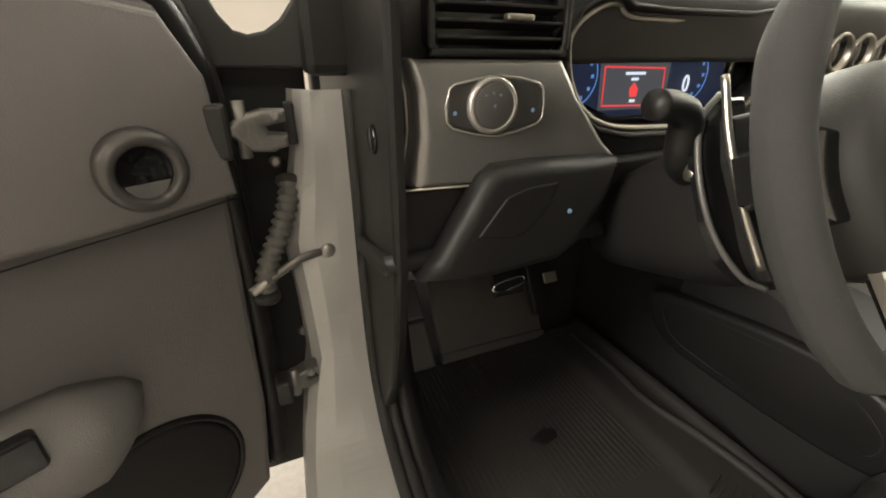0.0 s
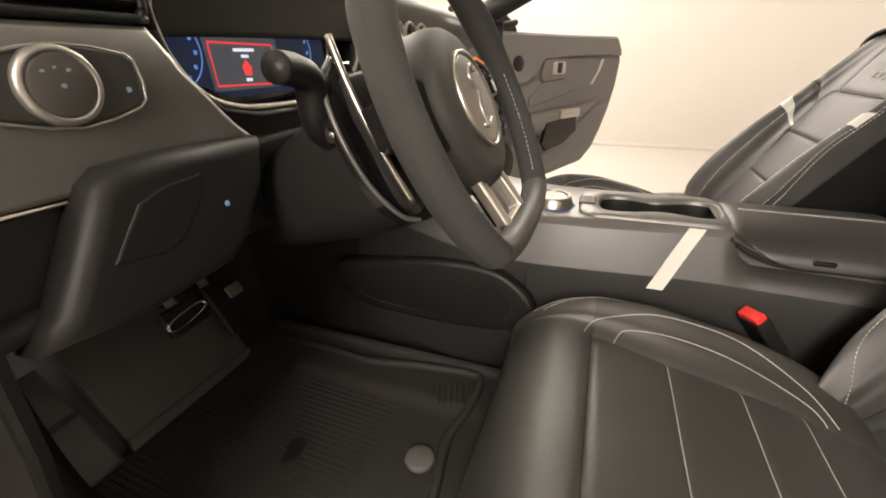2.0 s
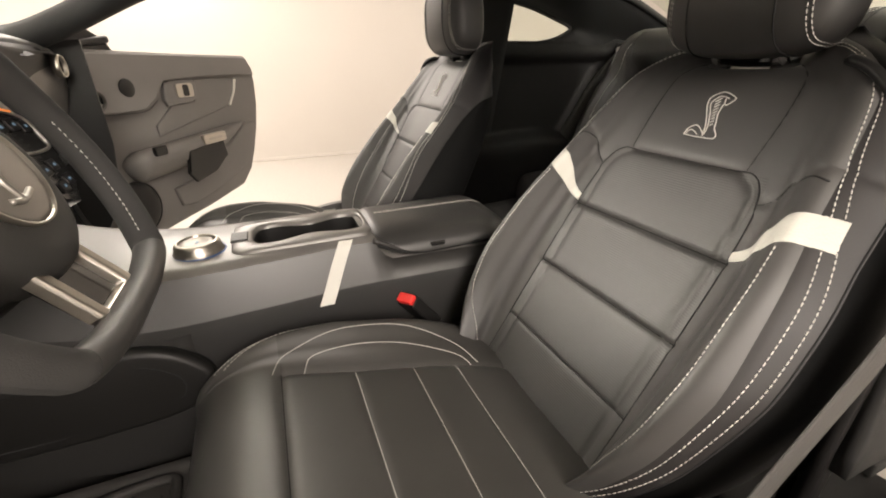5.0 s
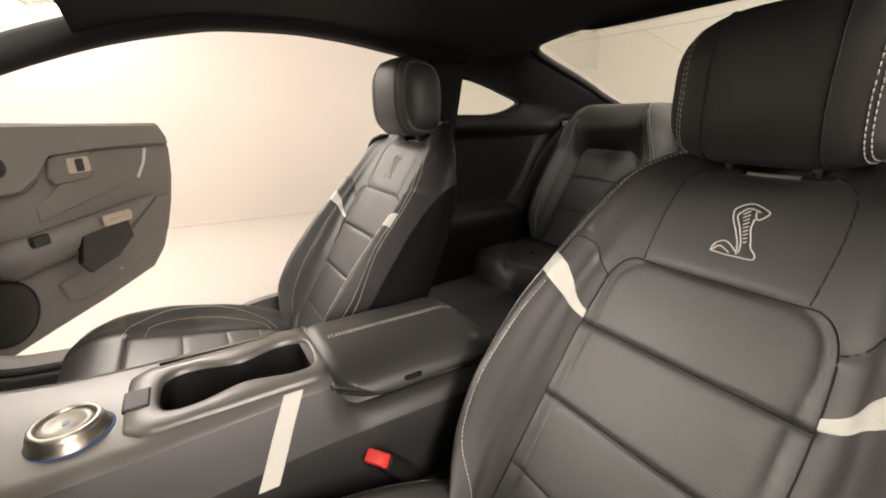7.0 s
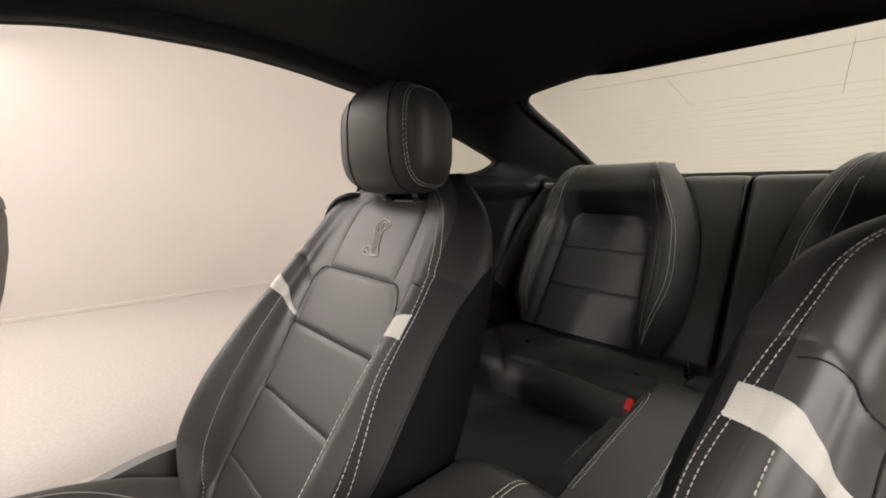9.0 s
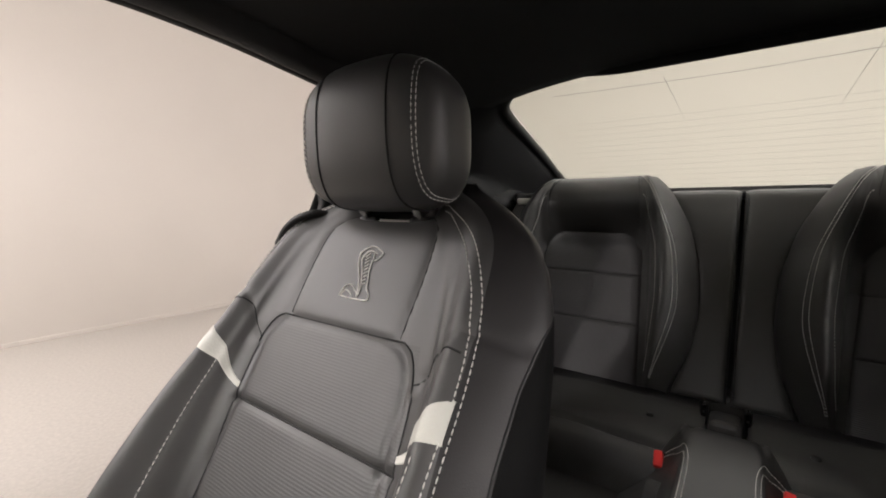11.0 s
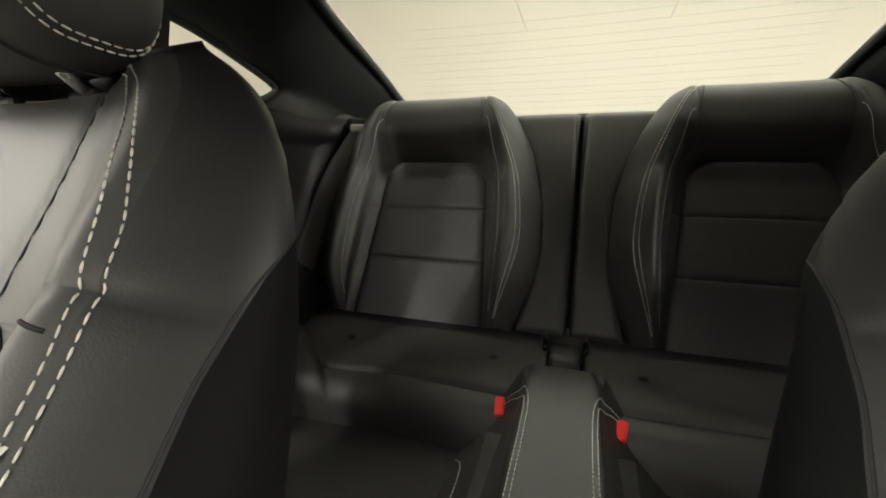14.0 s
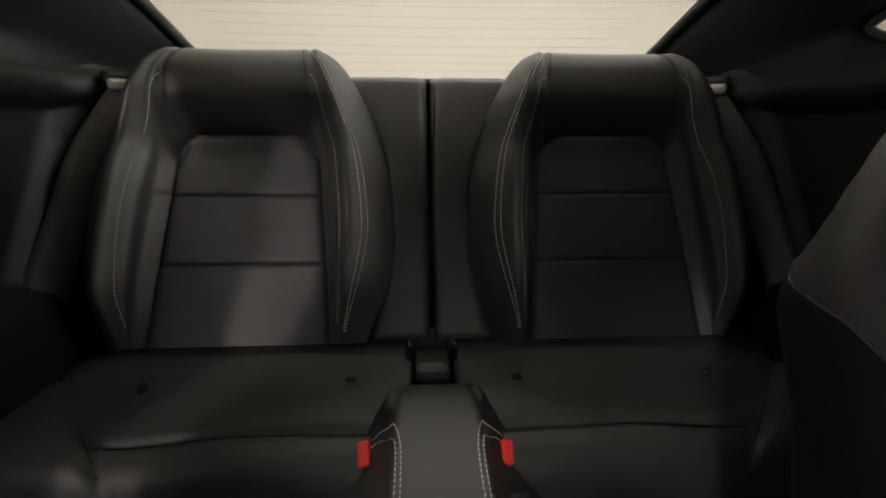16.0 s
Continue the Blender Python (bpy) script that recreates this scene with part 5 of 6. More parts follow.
lathe("knob_ring", [(0.026, 0.0), (0.0265, 0.010), (0.029, 0.012), (0.0325, 0.009), (0.034, 0.0)], kn, STEEL, sw, "dull metal knob ring", 44)
lathe("knob", [(0.001, 0.0115), (0.024, 0.0115), (0.0268, 0.010), (0.027, 0.0)], kn, VENTRING, sw, "dark grey rotary knob", 40)
for x, z, w, h in ((-0.660, 0.876, 0.003, 0.002), (-0.652, 0.878, 0.002, 0.002), (-0.644, 0.876, 0.003, 0.002), (-0.650, 0.866, 0.003, 0.003)):
    prism("switch_icon", rounded(x - w / 2, z - h / 2, x + w / 2, z + h / 2, h * 0.3, 2), lambda a, b, d: front_plane(a, b, d + 0.0206), 0.0006, DIMICON, sw, "small backlit icon")
for x in (-0.690, -0.602):
    prism("switch_icon", rounded(x - 0.0018, 0.858, x + 0.0018, 0.862, 0.001, 2), lambda a, b, d: front_plane(a, b, d + 0.0152), 0.0006, ICON, sw, "small blue backlit icon")


def slat_vent(x0, x1, z0, z1, yf, n=4):
    vent = prism("air_vent", rounded(x0, z0, x1, z1, 0.008), lambda x, z, d: Vector((x, yf + 0.03 - d, z)), 0.02, GLOSSY, dash, "dark rectangular air vent")
    for k in range(n):
        z = z0 + (z1 - z0) * (k + 0.5) / n
        box("vent_slat", (x1 - x0 - 0.006, 0.022, 0.003), ((x0 + x1) / 2, yf + 0.004, z), PLASTIC, vent, "", 0.001, pose(0, 0, 0, -18, 0, 0))
    box("vent_tab", (0.030, 0.010, 0.006), ((x0 + x1) / 2 + 0.015, yf - 0.008, (z0 + z1) / 2), SATIN, vent, "satin metal vent tab", 0.002)
    tube("vent_frame", catmull([(x, yf - 0.004, z) for x, z in rounded(x0 - 0.003, z0 - 0.003, x1 + 0.003, z1 + 0.003, 0.01, 3)], 3, True), 0.004, PLASTIC, vent, "", 6, True)


slat_vent(-0.705, -0.562, 0.916, 0.972, 0.89)
# knee bolster
knee = [(-0.735, 0.692), (-0.712, 0.715), (-0.682, 0.765), (-0.664, 0.797), (-0.648, 0.808), (-0.600, 0.810), (-0.490, 0.806), (-0.50, 0.76), (-0.535, 0.705), (-0.56, 0.688), (-0.65, 0.682)]
kb = prism("knee_panel", knee, lambda x, z, d: front_plane(x, z, d + 0.006), 0.034, VINYL, dash, "padded black knee panel", 0.026, 7)
kb.data.polygons.foreach_set("use_smooth", [True] * len(kb.data.polygons))
prism("knee_cover", [(-0.672, 0.738), (-0.640, 0.778), (-0.615, 0.786), (-0.578, 0.788), (-0.585, 0.765), (-0.612, 0.735), (-0.63, 0.730)], lambda x, z, d: front_plane(x, z, d + 0.0385), 0.003, PLASTIC, kb, "recessed cover", 0.002)
lathe("ignition_dot", [(0.001, 0.002), (0.0022, 0.002), (0.003, 0.0)], lambda a, b, d: front_plane(-0.557 + a, 0.752 + b, d + 0.040), ICON, kb, "small blue light", 14)
rows = [[(x, y, z) for x in np.linspace(-0.765, -0.10, 24)] for y, z in catmull([(0.87, 0.70), (0.90, 0.688), (1.05, 0.66), (1.30, 0.64)], 6)]
sheet("lower_dash", rows, PLASTIC, dash, "", -0.02)
for side in (-1, 1):
    prism("dash_end_cap", [(0.915, 0.50), (0.885, 0.60), (0.870, 0.70), (0.870, 0.985), (1.3, 0.97), (1.3, 0.38), (1.03, 0.38), (0.965, 0.42)], lambda a, b, d, side=side: Vector((side * (0.742 + d), a, b)), 0.014, PLASTIC, dash, "black dash end cap", 0.006)
    lathe("cap_bolt", [(0.001, 0.004), (0.012, 0.004), (0.016, 0.0)], lambda a, b, d, side=side: Vector((side * (0.756 + d), 0.93 + a, 0.83 + b)), GLOSSY, dash, "round dark grommet", 20)
# instrument cluster
ct = lambda x, z, d: Vector((x, 0.945 - d, z))
cl = [(-0.533, 0.905), (-0.535, 0.928), (-0.522, 0.947), (-0.495, 0.962), (-0.472, 0.964), (-0.456, 0.953), (-0.40, 0.951), (-0.266, 0.952), (-0.216, 0.960), (-0.175, 0.935), (-0.175, 0.88), (-0.22, 0.840), (-0.32, 0.826), (-0.428, 0.827), (-0.478, 0.837), (-0.506, 0.855), (-0.525, 0.881)]
cluster = prism("gauge_display", cl, ct, 0.006, LENS, dash, "dark digital instrument cluster", 0.002)
tube("cluster_ring", catmull([ct(x, z, 0.035) for x, z in cl], 5, True), 0.0042, SATIN, cluster, "thin metal surround", 8, True)
hood = []
for w in (0.0, 0.5, 1.0):
    c = np.array([(ct(-0.345 + (x + 0.345) * (1.0 + 0.05 * w), 0.892 + (z - 0.892) * (1.0 + 0.10 * w), 0.0 + 0.05 * w)) for x, z in cl + cl[:1]])
    hood.append(c)
sheet("cluster_hood", hood, VINYL, cluster, "", 0.006)
sc = lambda x, z, d: Vector((x, 0.9385 - d, z))
prism("screen", [(-0.522, 0.905), (-0.510, 0.930), (-0.24, 0.932), (-0.225, 0.852), (-0.32, 0.838), (-0.43, 0.838), (-0.495, 0.862)], sc, 0.001, SCREEN, cluster, "lit dark blue screen")
prism("screen_panel", [(-0.462, 0.926), (-0.341, 0.926), (-0.338, 0.846), (-0.455, 0.846)], sc, 0.0016, SCREEN_GREY, cluster, "grey message panel")
tubes("warning_frame", [[sc(x, z, 0.002) for x, z in ((-0.453, 0.899), (-0.350, 0.897), (-0.345, 0.850), (-0.450, 0.852), (-0.453, 0.899))]], 0.0012, REDLIGHT, cluster, "red warning frame", 4)
prism("warning_icon", [(-0.404, 0.862), (-0.407, 0.872), (-0.400, 0.880), (-0.392, 0.872), (-0.393, 0.862)], sc, 0.0022, REDLIGHT, cluster, "red warning symbol")
for x, z, w in ((-0.400, 0.891, 0.034), (-0.400, 0.884, 0.012), (-0.399, 0.857, 0.010), (-0.452, 0.920, 0.010), (-0.348, 0.919, 0.005)):
    prism("text_bar", rounded(x - w / 2, z - 0.0018, x + w / 2, z + 0.0018, 0.0008, 2), sc, 0.0022, WHITELIGHT, cluster, "white text bar")
for cx in (-0.500, -0.302):
    arcs = [[sc(cx + r * math.cos(radians(a)), 0.888 + r * math.sin(radians(a)), 0.002) for a in np.linspace(-130, 130 if cx > -0.4 else 60, 24)] for r in (0.036,)]
    tubes("gauge_arc", arcs, 0.0009, BLUE, cluster, "blue gauge arc", 4)
    for a in range(-120, 61, 30):
        p = sc(cx + 0.029 * math.cos(radians(a)), 0.888 + 0.029 * math.sin(radians(a)), 0.0)
        prism("gauge_mark", rounded(p.x - 0.002, p.z - 0.0022, p.x + 0.002, p.z + 0.0022, 0.0006, 1), sc, 0.002, BLUE, cluster, "blue gauge mark")
tubes("speed_digit", [catmull([sc(-0.305 + 0.0045 * math.cos(w), 0.877 + 0.010 * math.sin(w), 0.0024) for w in np.linspace(0, 2 * math.pi, 13)], 3)], 0.0015, WHITELIGHT, cluster, "white digit 0", 5)
# centre and passenger side of the dash
rows = [[(x, y, z) for x in np.linspace(-0.16, 0.735, 40)] for y, z in catmull([(0.93, 0.93), (0.925, 0.90), (0.935, 0.84), (0.96, 0.76), (0.99, 0.66), (1.05, 0.62)], 6)]
sheet("passenger_face", rows, TRIMFACE, dash, "dark brushed passenger side trim", -0.02)
prism("centre_stack", [(-0.135, 0.60), (-0.14, 0.93), (0.14, 0.93), (0.135, 0.60)], lambda x, z, d: Vector((x, 0.955 - 0.17 * (z - 0.75) * -1 - d, z)), 0.05, PLASTIC, dash, "black centre stack", 0.012, 3)
prism("touch_screen", rounded(-0.105, 0.745, 0.105, 0.875, 0.006), lambda x, z, d: Vector((x, 0.905 - 0.17 * (z - 0.75) * -1 - d, z)), 0.003, LENS, dash, "dark touch screen", 0.001)
for x in (-0.09, -0.03, 0.03, 0.09, 0.66):
    c = lambda a, b, d, x=x: Vector((x + a, 0.915 - d, 0.918 + b))
    v = lathe("round_vent", [(0.001, 0.008), (0.020, 0.008), (0.024, 0.006), (0.026, 0.0)], c, GLOSSY, dash, "round air vent", 30)
    lathe("vent_ring", [(0.023, 0.0), (0.0235, 0.014), (0.026, 0.017), (0.0285, 0.013), (0.030, 0.0)], c, SATIN, v, "bright metal vent ring", 34)

# ---- steering wheel ----
wheel = thing("steering_wheel", "charcoal suede flat-bottomed steering wheel with satin metal spokes", "steering wheel")
WC, WU, WN = Vector((-0.388, 0.640, 0.832)), Vector((0, 0.423, 0.906)), Vector((0, -0.906, 0.423))
wp = lambda a, b, d: WC + Vector((a, 0, 0)) + WU * b + WN * d
ring = [(0.176 * math.cos(radians(a)), 0.176 * math.sin(radians(a))) for a in range(-48, 229, 6)]
flat = [(-0.088, -0.1385), (-0.05, -0.1430), (0.0, -0.1440), (0.05, -0.1430), (0.088, -0.1385)]
cut = len(ring)
full = catmull(ring + flat, 4, True)
n = len(full)


def rim_part(name, i0, i1, mat, label):
    rows = []
    for i in range(i0, i1 + 1):
        a, b = full[i % n]
        t = np.array(full[(i + 1) % n]) - np.array(full[(i - 1) % n])
        t /= np.linalg.norm(t)
        o = np.array([t[1], -t[0]])
        grip = 1.0 + 0.12 * math.exp(-((math.degrees(math.atan2(b, abs(a))) - 32) / 10) ** 2)
        rows.append([wp(a + o[0] * 0.0146 * grip * math.cos(w), b + o[1] * 0.0146 * grip * math.cos(w), 0.0178 * grip * math.sin(w)) for w in np.linspace(0, 2 * math.pi, 20)])
    return sheet(name, rows, mat, wheel, label)


rim_part("rim", 0, (cut - 1) * 4, SUEDE, "charcoal suede rim")
rim_part("flat_bottom", (cut - 1) * 4, n, LEATHER, "smooth black leather flat bottom of the rim")
stitches("stitching", [[wp(a * 0.915, b * 0.915, 0.006) for a, b in full[4:40]]], wheel, 0.004, 0.003, 0.0006)
lathe("airbag_cover", [(0.080, -0.105), (0.088, -0.085), (0.090, -0.040), (0.088, -0.018), (0.083, -0.006), (0.076, 0.0005), (0.066, 0.003), (0.050, 0.0035), (0.002, 0.0035)], lambda a, b, d: wp(a * (1 - 0.10 * max(0, -b / 0.09)), b * 1.04 + 0.002, d), DRUM, wheel, "soft grey-black airbag drum", 56)
bd = lambda a, b, d: wp(a, b + 0.006, d + 0.002)
lathe("badge", [(0.001, 0.0050), (0.046, 0.0046), (0.051, 0.003), (0.052, -0.004)], bd, BADGE, wheel, "round dark satin badge", 44)
lathe("badge_rim", [(0.0505, 0.0), (0.0508, 0.0058), (0.0530, 0.0058), (0.0542, 0.0)], bd, SATIN, wheel, "", 44)
snake = [[(-0.004, -0.026), (-0.006, -0.008), (0.004, 0.006), (-0.006, 0.020), (0.004, 0.030), (0.012, 0.026)], [(-0.018, -0.024), (-0.004, -0.026), (0.012, -0.022)]]
tubes("badge_emblem", [catmull([bd(a * 1.15, b * 1.15, 0.0055) for a, b in c], 8) for c in snake], 0.0030, STEEL, wheel, "raised metal snake emblem", 6)
for k in (-1, 1):
    prism("side_spoke", [(k * 0.075, 0.040), (k * 0.100, 0.045), (k * 0.168, 0.030), (k * 0.168, -0.004), (k * 0.10, -0.030), (k * 0.075, -0.030)], lambda a, b, d: wp(a, b, d - 0.036), 0.022, GLOSSY, wheel, "gloss black spoke with buttons", 0.004, 2)
    prism("lower_spoke", [(k * 0.027, -0.066), (k * 0.043, -0.064), (k * 0.045, -0.128), (k * 0.040, -0.136), (k * 0.026, -0.136), (k * 0.029, -0.126)], lambda a, b, d: wp(a, b, d - 0.012 - 0.22 * (b + 0.135)), 0.013, SATIN, wheel, "satin metal prong of the lower spoke", 0.004, 3)
    pad = catmull([wp(k * 0.148, 0.094, -0.045), wp(k * 0.153, 0.05, -0.045), wp(k * 0.150, 0.0, -0.045), wp(k * 0.138, -0.056, -0.045)], 8)
    tube("shift_paddle", pad, (0.0030), SATIN, wheel, "thin satin metal shift paddle", 8)
    prism("paddle_body", [(k * 0.09, 0.07), (k * 0.135, 0.065), (k * 0.142, 0.03), (k * 0.135, -0.02), (k * 0.115, -0.07), (k * 0.08, -0.06)], lambda a, b, d: wp(a, b, d - 0.062), 0.010, PLASTIC, wheel, "", 0.003)
prism("spoke_bridge", [(-0.040, -0.128), (0.040, -0.128), (0.040, -0.137), (-0.040, -0.137)], lambda a, b, d: wp(a, b, d - 0.013 - 0.22 * (b + 0.135)), 0.0125, SATIN, wheel, "satin metal foot of the spoke", 0.004, 3)
prism("spoke_fill", [(-0.030, -0.064), (0.030, -0.064), (0.030, -0.130), (-0.030, -0.130)], lambda a, b, d: wp(a, b, d - 0.022 - 0.22 * (b + 0.135)), 0.012, GLOSSY, wheel, "dark slot between the prongs", 0.003)
tube("shroud_edge", catmull([wp(-0.104, 0.092, -0.080), wp(-0.130, 0.070, -0.082), wp(-0.141, 0.025, -0.082), wp(-0.137, -0.025, -0.080), wp(-0.120, -0.065, -0.074), wp(-0.102, -0.080, -0.066)], 8), 0.0028, VENTRING, wheel, "pale edge of the paddle housing", 8)
prism("paddle_housing", [(-0.137, 0.035), (-0.124, 0.072), (-0.100, 0.090), (-0.07, 0.09), (-0.07, -0.075), (-0.100, -0.078), (-0.125, -0.050), (-0.135, -0.015)], lambda a, b, d: wp(a, b, d - 0.094), 0.014, GLOSSY, wheel, "gloss black paddle housing", 0.004)
right = prism("button_panel", [(0.080, 0.056), (0.105, 0.060), (0.158, 0.046), (0.162, 0.012), (0.150, -0.030), (0.118, -0.052), (0.088, -0.046), (0.076, 0.0)], lambda a, b, d: wp(a, b, d - 0.030), 0.018, GLOSSY, wheel, "gloss black button panel of the spoke", 0.004, 2)
tube("panel_bezel", catmull([wp(a, b, -0.0115) for a, b in ((0.084, 0.050), (0.106, 0.055), (0.152, 0.042), (0.156, 0.020), (0.148, 0.006), (0.090, 0.012))], 5, True), 0.0018, STEEL, right, "satin metal bezel", 6, True)
# amber line along the panel's top edge, drawn as a glowing tube
tube("amber_line", [wp(0.088, 0.0535, -0.010), wp(0.110, 0.0565, -0.010), wp(0.140, 0.0485, -0.010)], 0.0014, AMBER, right, "thin glowing amber line", 6)
for a, b in ((0.100, 0.036), (0.124, 0.036), (0.142, 0.032), (0.102, -0.012), (0.124, -0.010), (0.106, -0.032), (0.126, -0.028)):
    prism("button", rounded(a - 0.008, b - 0.006, a + 0.008, b + 0.006, 0.002, 3), lambda u, v, d: wp(u, v, d - 0.0125), 0.003, PLASTIC, right, "", 0.001)
    prism("button_icon", rounded(a - 0.002, b - 0.0015, a + 0.002, b + 0.0015, 0.0006, 2), lambda u, v, d: wp(u, v, d - 0.0092), 0.0004, ICON, right, "small backlit icon")
column = thing("steering_column", "black plastic steering column shroud with stalks", "steering column")
rows = []
for q, s in ((-0.045, 0.92), (-0.08, 1.0), (-0.14, 0.98), (-0.22, 0.85), (-0.30, 0.7)):
    rows.append([wp(0.105 * s * math.copysign(abs(math.cos(w)) ** 0.6, math.cos(w)), -0.012 + 0.078 * s * math.copysign(abs(math.sin(w)) ** 0.6, math.sin(w)), q) for w in np.linspace(0, 2 * math.pi, 40)])
sheet("shroud", rows, PLASTIC, column, "", 0.004)
st = catmull([(-0.46, 0.77, 0.80), (-0.50, 0.762, 0.815), (-0.518, 0.755, 0.835), (-0.528, 0.75, 0.862), (-0.545, 0.748, 0.872), (-0.574, 0.745, 0.876)], 6)
tube("stalk", st, np.interp(np.arange(len(st)), [0, 10, 18, len(st) - 1], [0.013, 0.015, 0.014, 0.0125]), PLASTIC, column, "black turn signal stalk", 14)
lathe("tilt_knob", [(0.001, 0.012), (0.006, 0.011), (0.008, 0.008), (0.009, 0.0)], lambda a, b, d: Vector((-0.517 + a, 0.742 - d, 0.818 + b)), SATIN, column, "", 20)

# ---- centre console ----
con = thing("centre_console", "dark grey console with cup holders, rotary selector and padded armrest", "console")
top_line = prof((0.0, 0.25, 0.33, 0.5, 0.62, 0.75, 0.95), (0.610, 0.614, 0.616, 0.612, 0.612, 0.63, 0.70), 0.03)
top = lambda y: top_line(y) - 0.040 * (0.5 - 0.5 * math.tanh((y - 0.262) / 0.005))
wid = prof((0.0, 0.3, 0.55, 0.75, 0.95), (0.100, 0.100, 0.115, 0.13, 0.14), 0.03)
rows = []
for y in np.linspace(-0.02, 0.95, 60):
    w, z = wid(y), top(y)
    q = top_line(y)
    half = [(w * 0.80, z), (w * 0.93, z - 0.003), (w, z - 0.012), (w + 0.010, q - 0.04 - 0.25 * (q - z)), (w + 0.024, q - 0.085), (w + 0.032, q - 0.105), (w + 0.030, q - 0.16), (w + 0.030, q - 0.35)]
    rows.append([(-x, y, q) for x, q in reversed(half)] + [(x, y, q) for x, q in half])
cup = [(-0.050, 0.292), (0.0, 0.282), (0.034, 0.290), (0.040, 0.33), (0.026, 0.372), (0.026, 0.396), (0.040, 0.438), (0.034, 0.478), (-0.01, 0.488), (-0.050, 0.478), (-0.056, 0.438), (-0.042, 0.396), (-0.042, 0.372), (-0.056, 0.33)]
pts = np.array(rows)
nu, nv = pts.shape[:2]
flat = pts.reshape(-1, 3)
hole = lambda f: abs(np.mean([flat[q][0] for q in f]) + 0.008) < 0.052 and 0.285 < np.mean([flat[q][1] for q in f]) < 0.485 and np.mean([flat[q][2] for q in f]) > 0.59
keep = [f for f in grid_faces(nu, nv) if not hole(f)]
col = lambda f: min(q % nv for q in f)
obj("top_panel", flat, [f for f in keep if 5 <= col(f) <= 9], CONTOP, con, "grey satin console top")
obj("side_panel", flat, [f for f in keep if col(f) in (3, 4)], CONSIDE, con, "soft black console side")
obj("side_panel", flat, [f for f in keep if col(f) in (10, 11)], CONSIDE, con, "soft black console side")
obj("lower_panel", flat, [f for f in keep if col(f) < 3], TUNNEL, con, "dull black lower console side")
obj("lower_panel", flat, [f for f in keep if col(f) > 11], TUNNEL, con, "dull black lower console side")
cc = catmull(cup, 6, True)
ro = catmull(rounded(-0.088, 0.274, 0.072, 0.525, 0.03, 3), 6, True)
ang = lambda c: np.mod(np.arctan2(c[:, 1] - 0.387, (c[:, 0] + 0.008) * 1.7), 2 * math.pi)
want = np.linspace(0, 2 * math.pi, 97)


def fan(c):
    w = ang(c)
    o = np.argsort(w)
    w, c = w[o], c[o]
    w, c = np.concatenate([w - 2 * math.pi, w, w + 2 * math.pi]), np.concatenate([c, c, c])
    return np.array([[np.interp(q, w, c[:, i]) for i in range(2)] for q in want])


f_in, f_out = fan(cc), fan(ro)
lay = [[(a[0] + (b[0] - a[0]) * t, a[1] + (b[1] - a[1]) * t, top(a[1] + (b[1] - a[1]) * t) + h) for a, b in zip(f_in, f_out)] for t, h in ((0.0, -0.003), (0.05, 0.004), (0.15, 0.006), (0.9, 0.006), (0.97, 0.004), (1.0, -0.002))]
sheet("cup_holder_frame", lay, CONTOP, con, "dark grey cup holder surround")
ctr = np.array([-0.008, 0.387])
well = [[(*(ctr + (np.array(a) - ctr) * s), top(a[1]) - h) for a in f_in] for s, h in ((1.0, 0.003), (0.985, 0.02), (0.97, 0.065), (0.90, 0.072), (0.4, 0.073), (0.02, 0.073))]
sheet("cup_holder_well", well, PLASTIC, con, "dark twin cup holder well")
dp = lambda a, b, d: Vector((-0.035 + a, 0.578 + b, 0.612 + d))
dial = lathe("gear_dial", [(0.001, 0.017), (0.018, 0.0172), (0.021, 0.0190), (0.024, 0.0175), (0.030, 0.0170)], dp, BADGE, con, "rotary gear selector with grey metal face", 40)
lathe("dial_ring", [(0.0285, 0.0), (0.0285, 0.018), (0.031, 0.021), (0.035, 0.019), (0.0375, 0.013), (0.0385, 0.005), (0.041, 0.002), (0.043, 0.0)], dp, SATIN, dial, "satin metal dial ring", 44)
prism("dial_mark", rounded(-0.040, 0.575, -0.030, 0.581, 0.002, 2), lambda a, b, d: Vector((a, b, 0.6292 + d)), 0.0006, ICON, dial, "pale backlit gear letter")
lathe("dial_glow", [(0.0425, 0.0), (0.0425, 0.0015), (0.045, 0.0)], dp, DIALGLOW, dial, "thin blue light ring", 40)
box("dial_button", (0.045, 0.03, 0.006), (-0.01, 0.512, 0.618), PLASTIC, con, "small button behind the dial", 0.002)
for k in (-1, 1):
    rows = []
    for t in np.linspace(0, 1, 20):
        y0 = 0.330 + 0.052 * t
        w, z = wid(y0), top(y0)
        x = np.interp(t, (0, 0.12, 0.4, 0.8, 1.0), (w * 0.95, w + 0.0015, w + 0.012, w + 0.026, w + 0.034))
        q = np.interp(t, (0, 0.12, 0.4, 0.8, 1.0), (z - 0.002, z - 0.012, z - 0.04, z - 0.085, z - 0.105))
        rows.append([(k * (x + 0.0012), y0 + 0.026 * (j / 6 - 0.5), q + 0.001) for j in range(7)])
    sheet("stripe", rows, STRIPE, con, "pale grey leather stripe")
# armrest lid
lid = []
low_edge = prof((-0.04, 0.05, 0.19, 0.225, 0.262, 0.285), (0.578, 0.574, 0.572, 0.578, 0.596, 0.608), 0.008)
across = catmull([(0.097, 0.574), (0.098, 0.590), (0.090, 0.603), (0.055, 0.6105), (0.0, 0.612), (-0.045, 0.609), (-0.078, 0.601), (-0.096, 0.589), (-0.104, 0.578), (-0.106, 0.562)], 5)


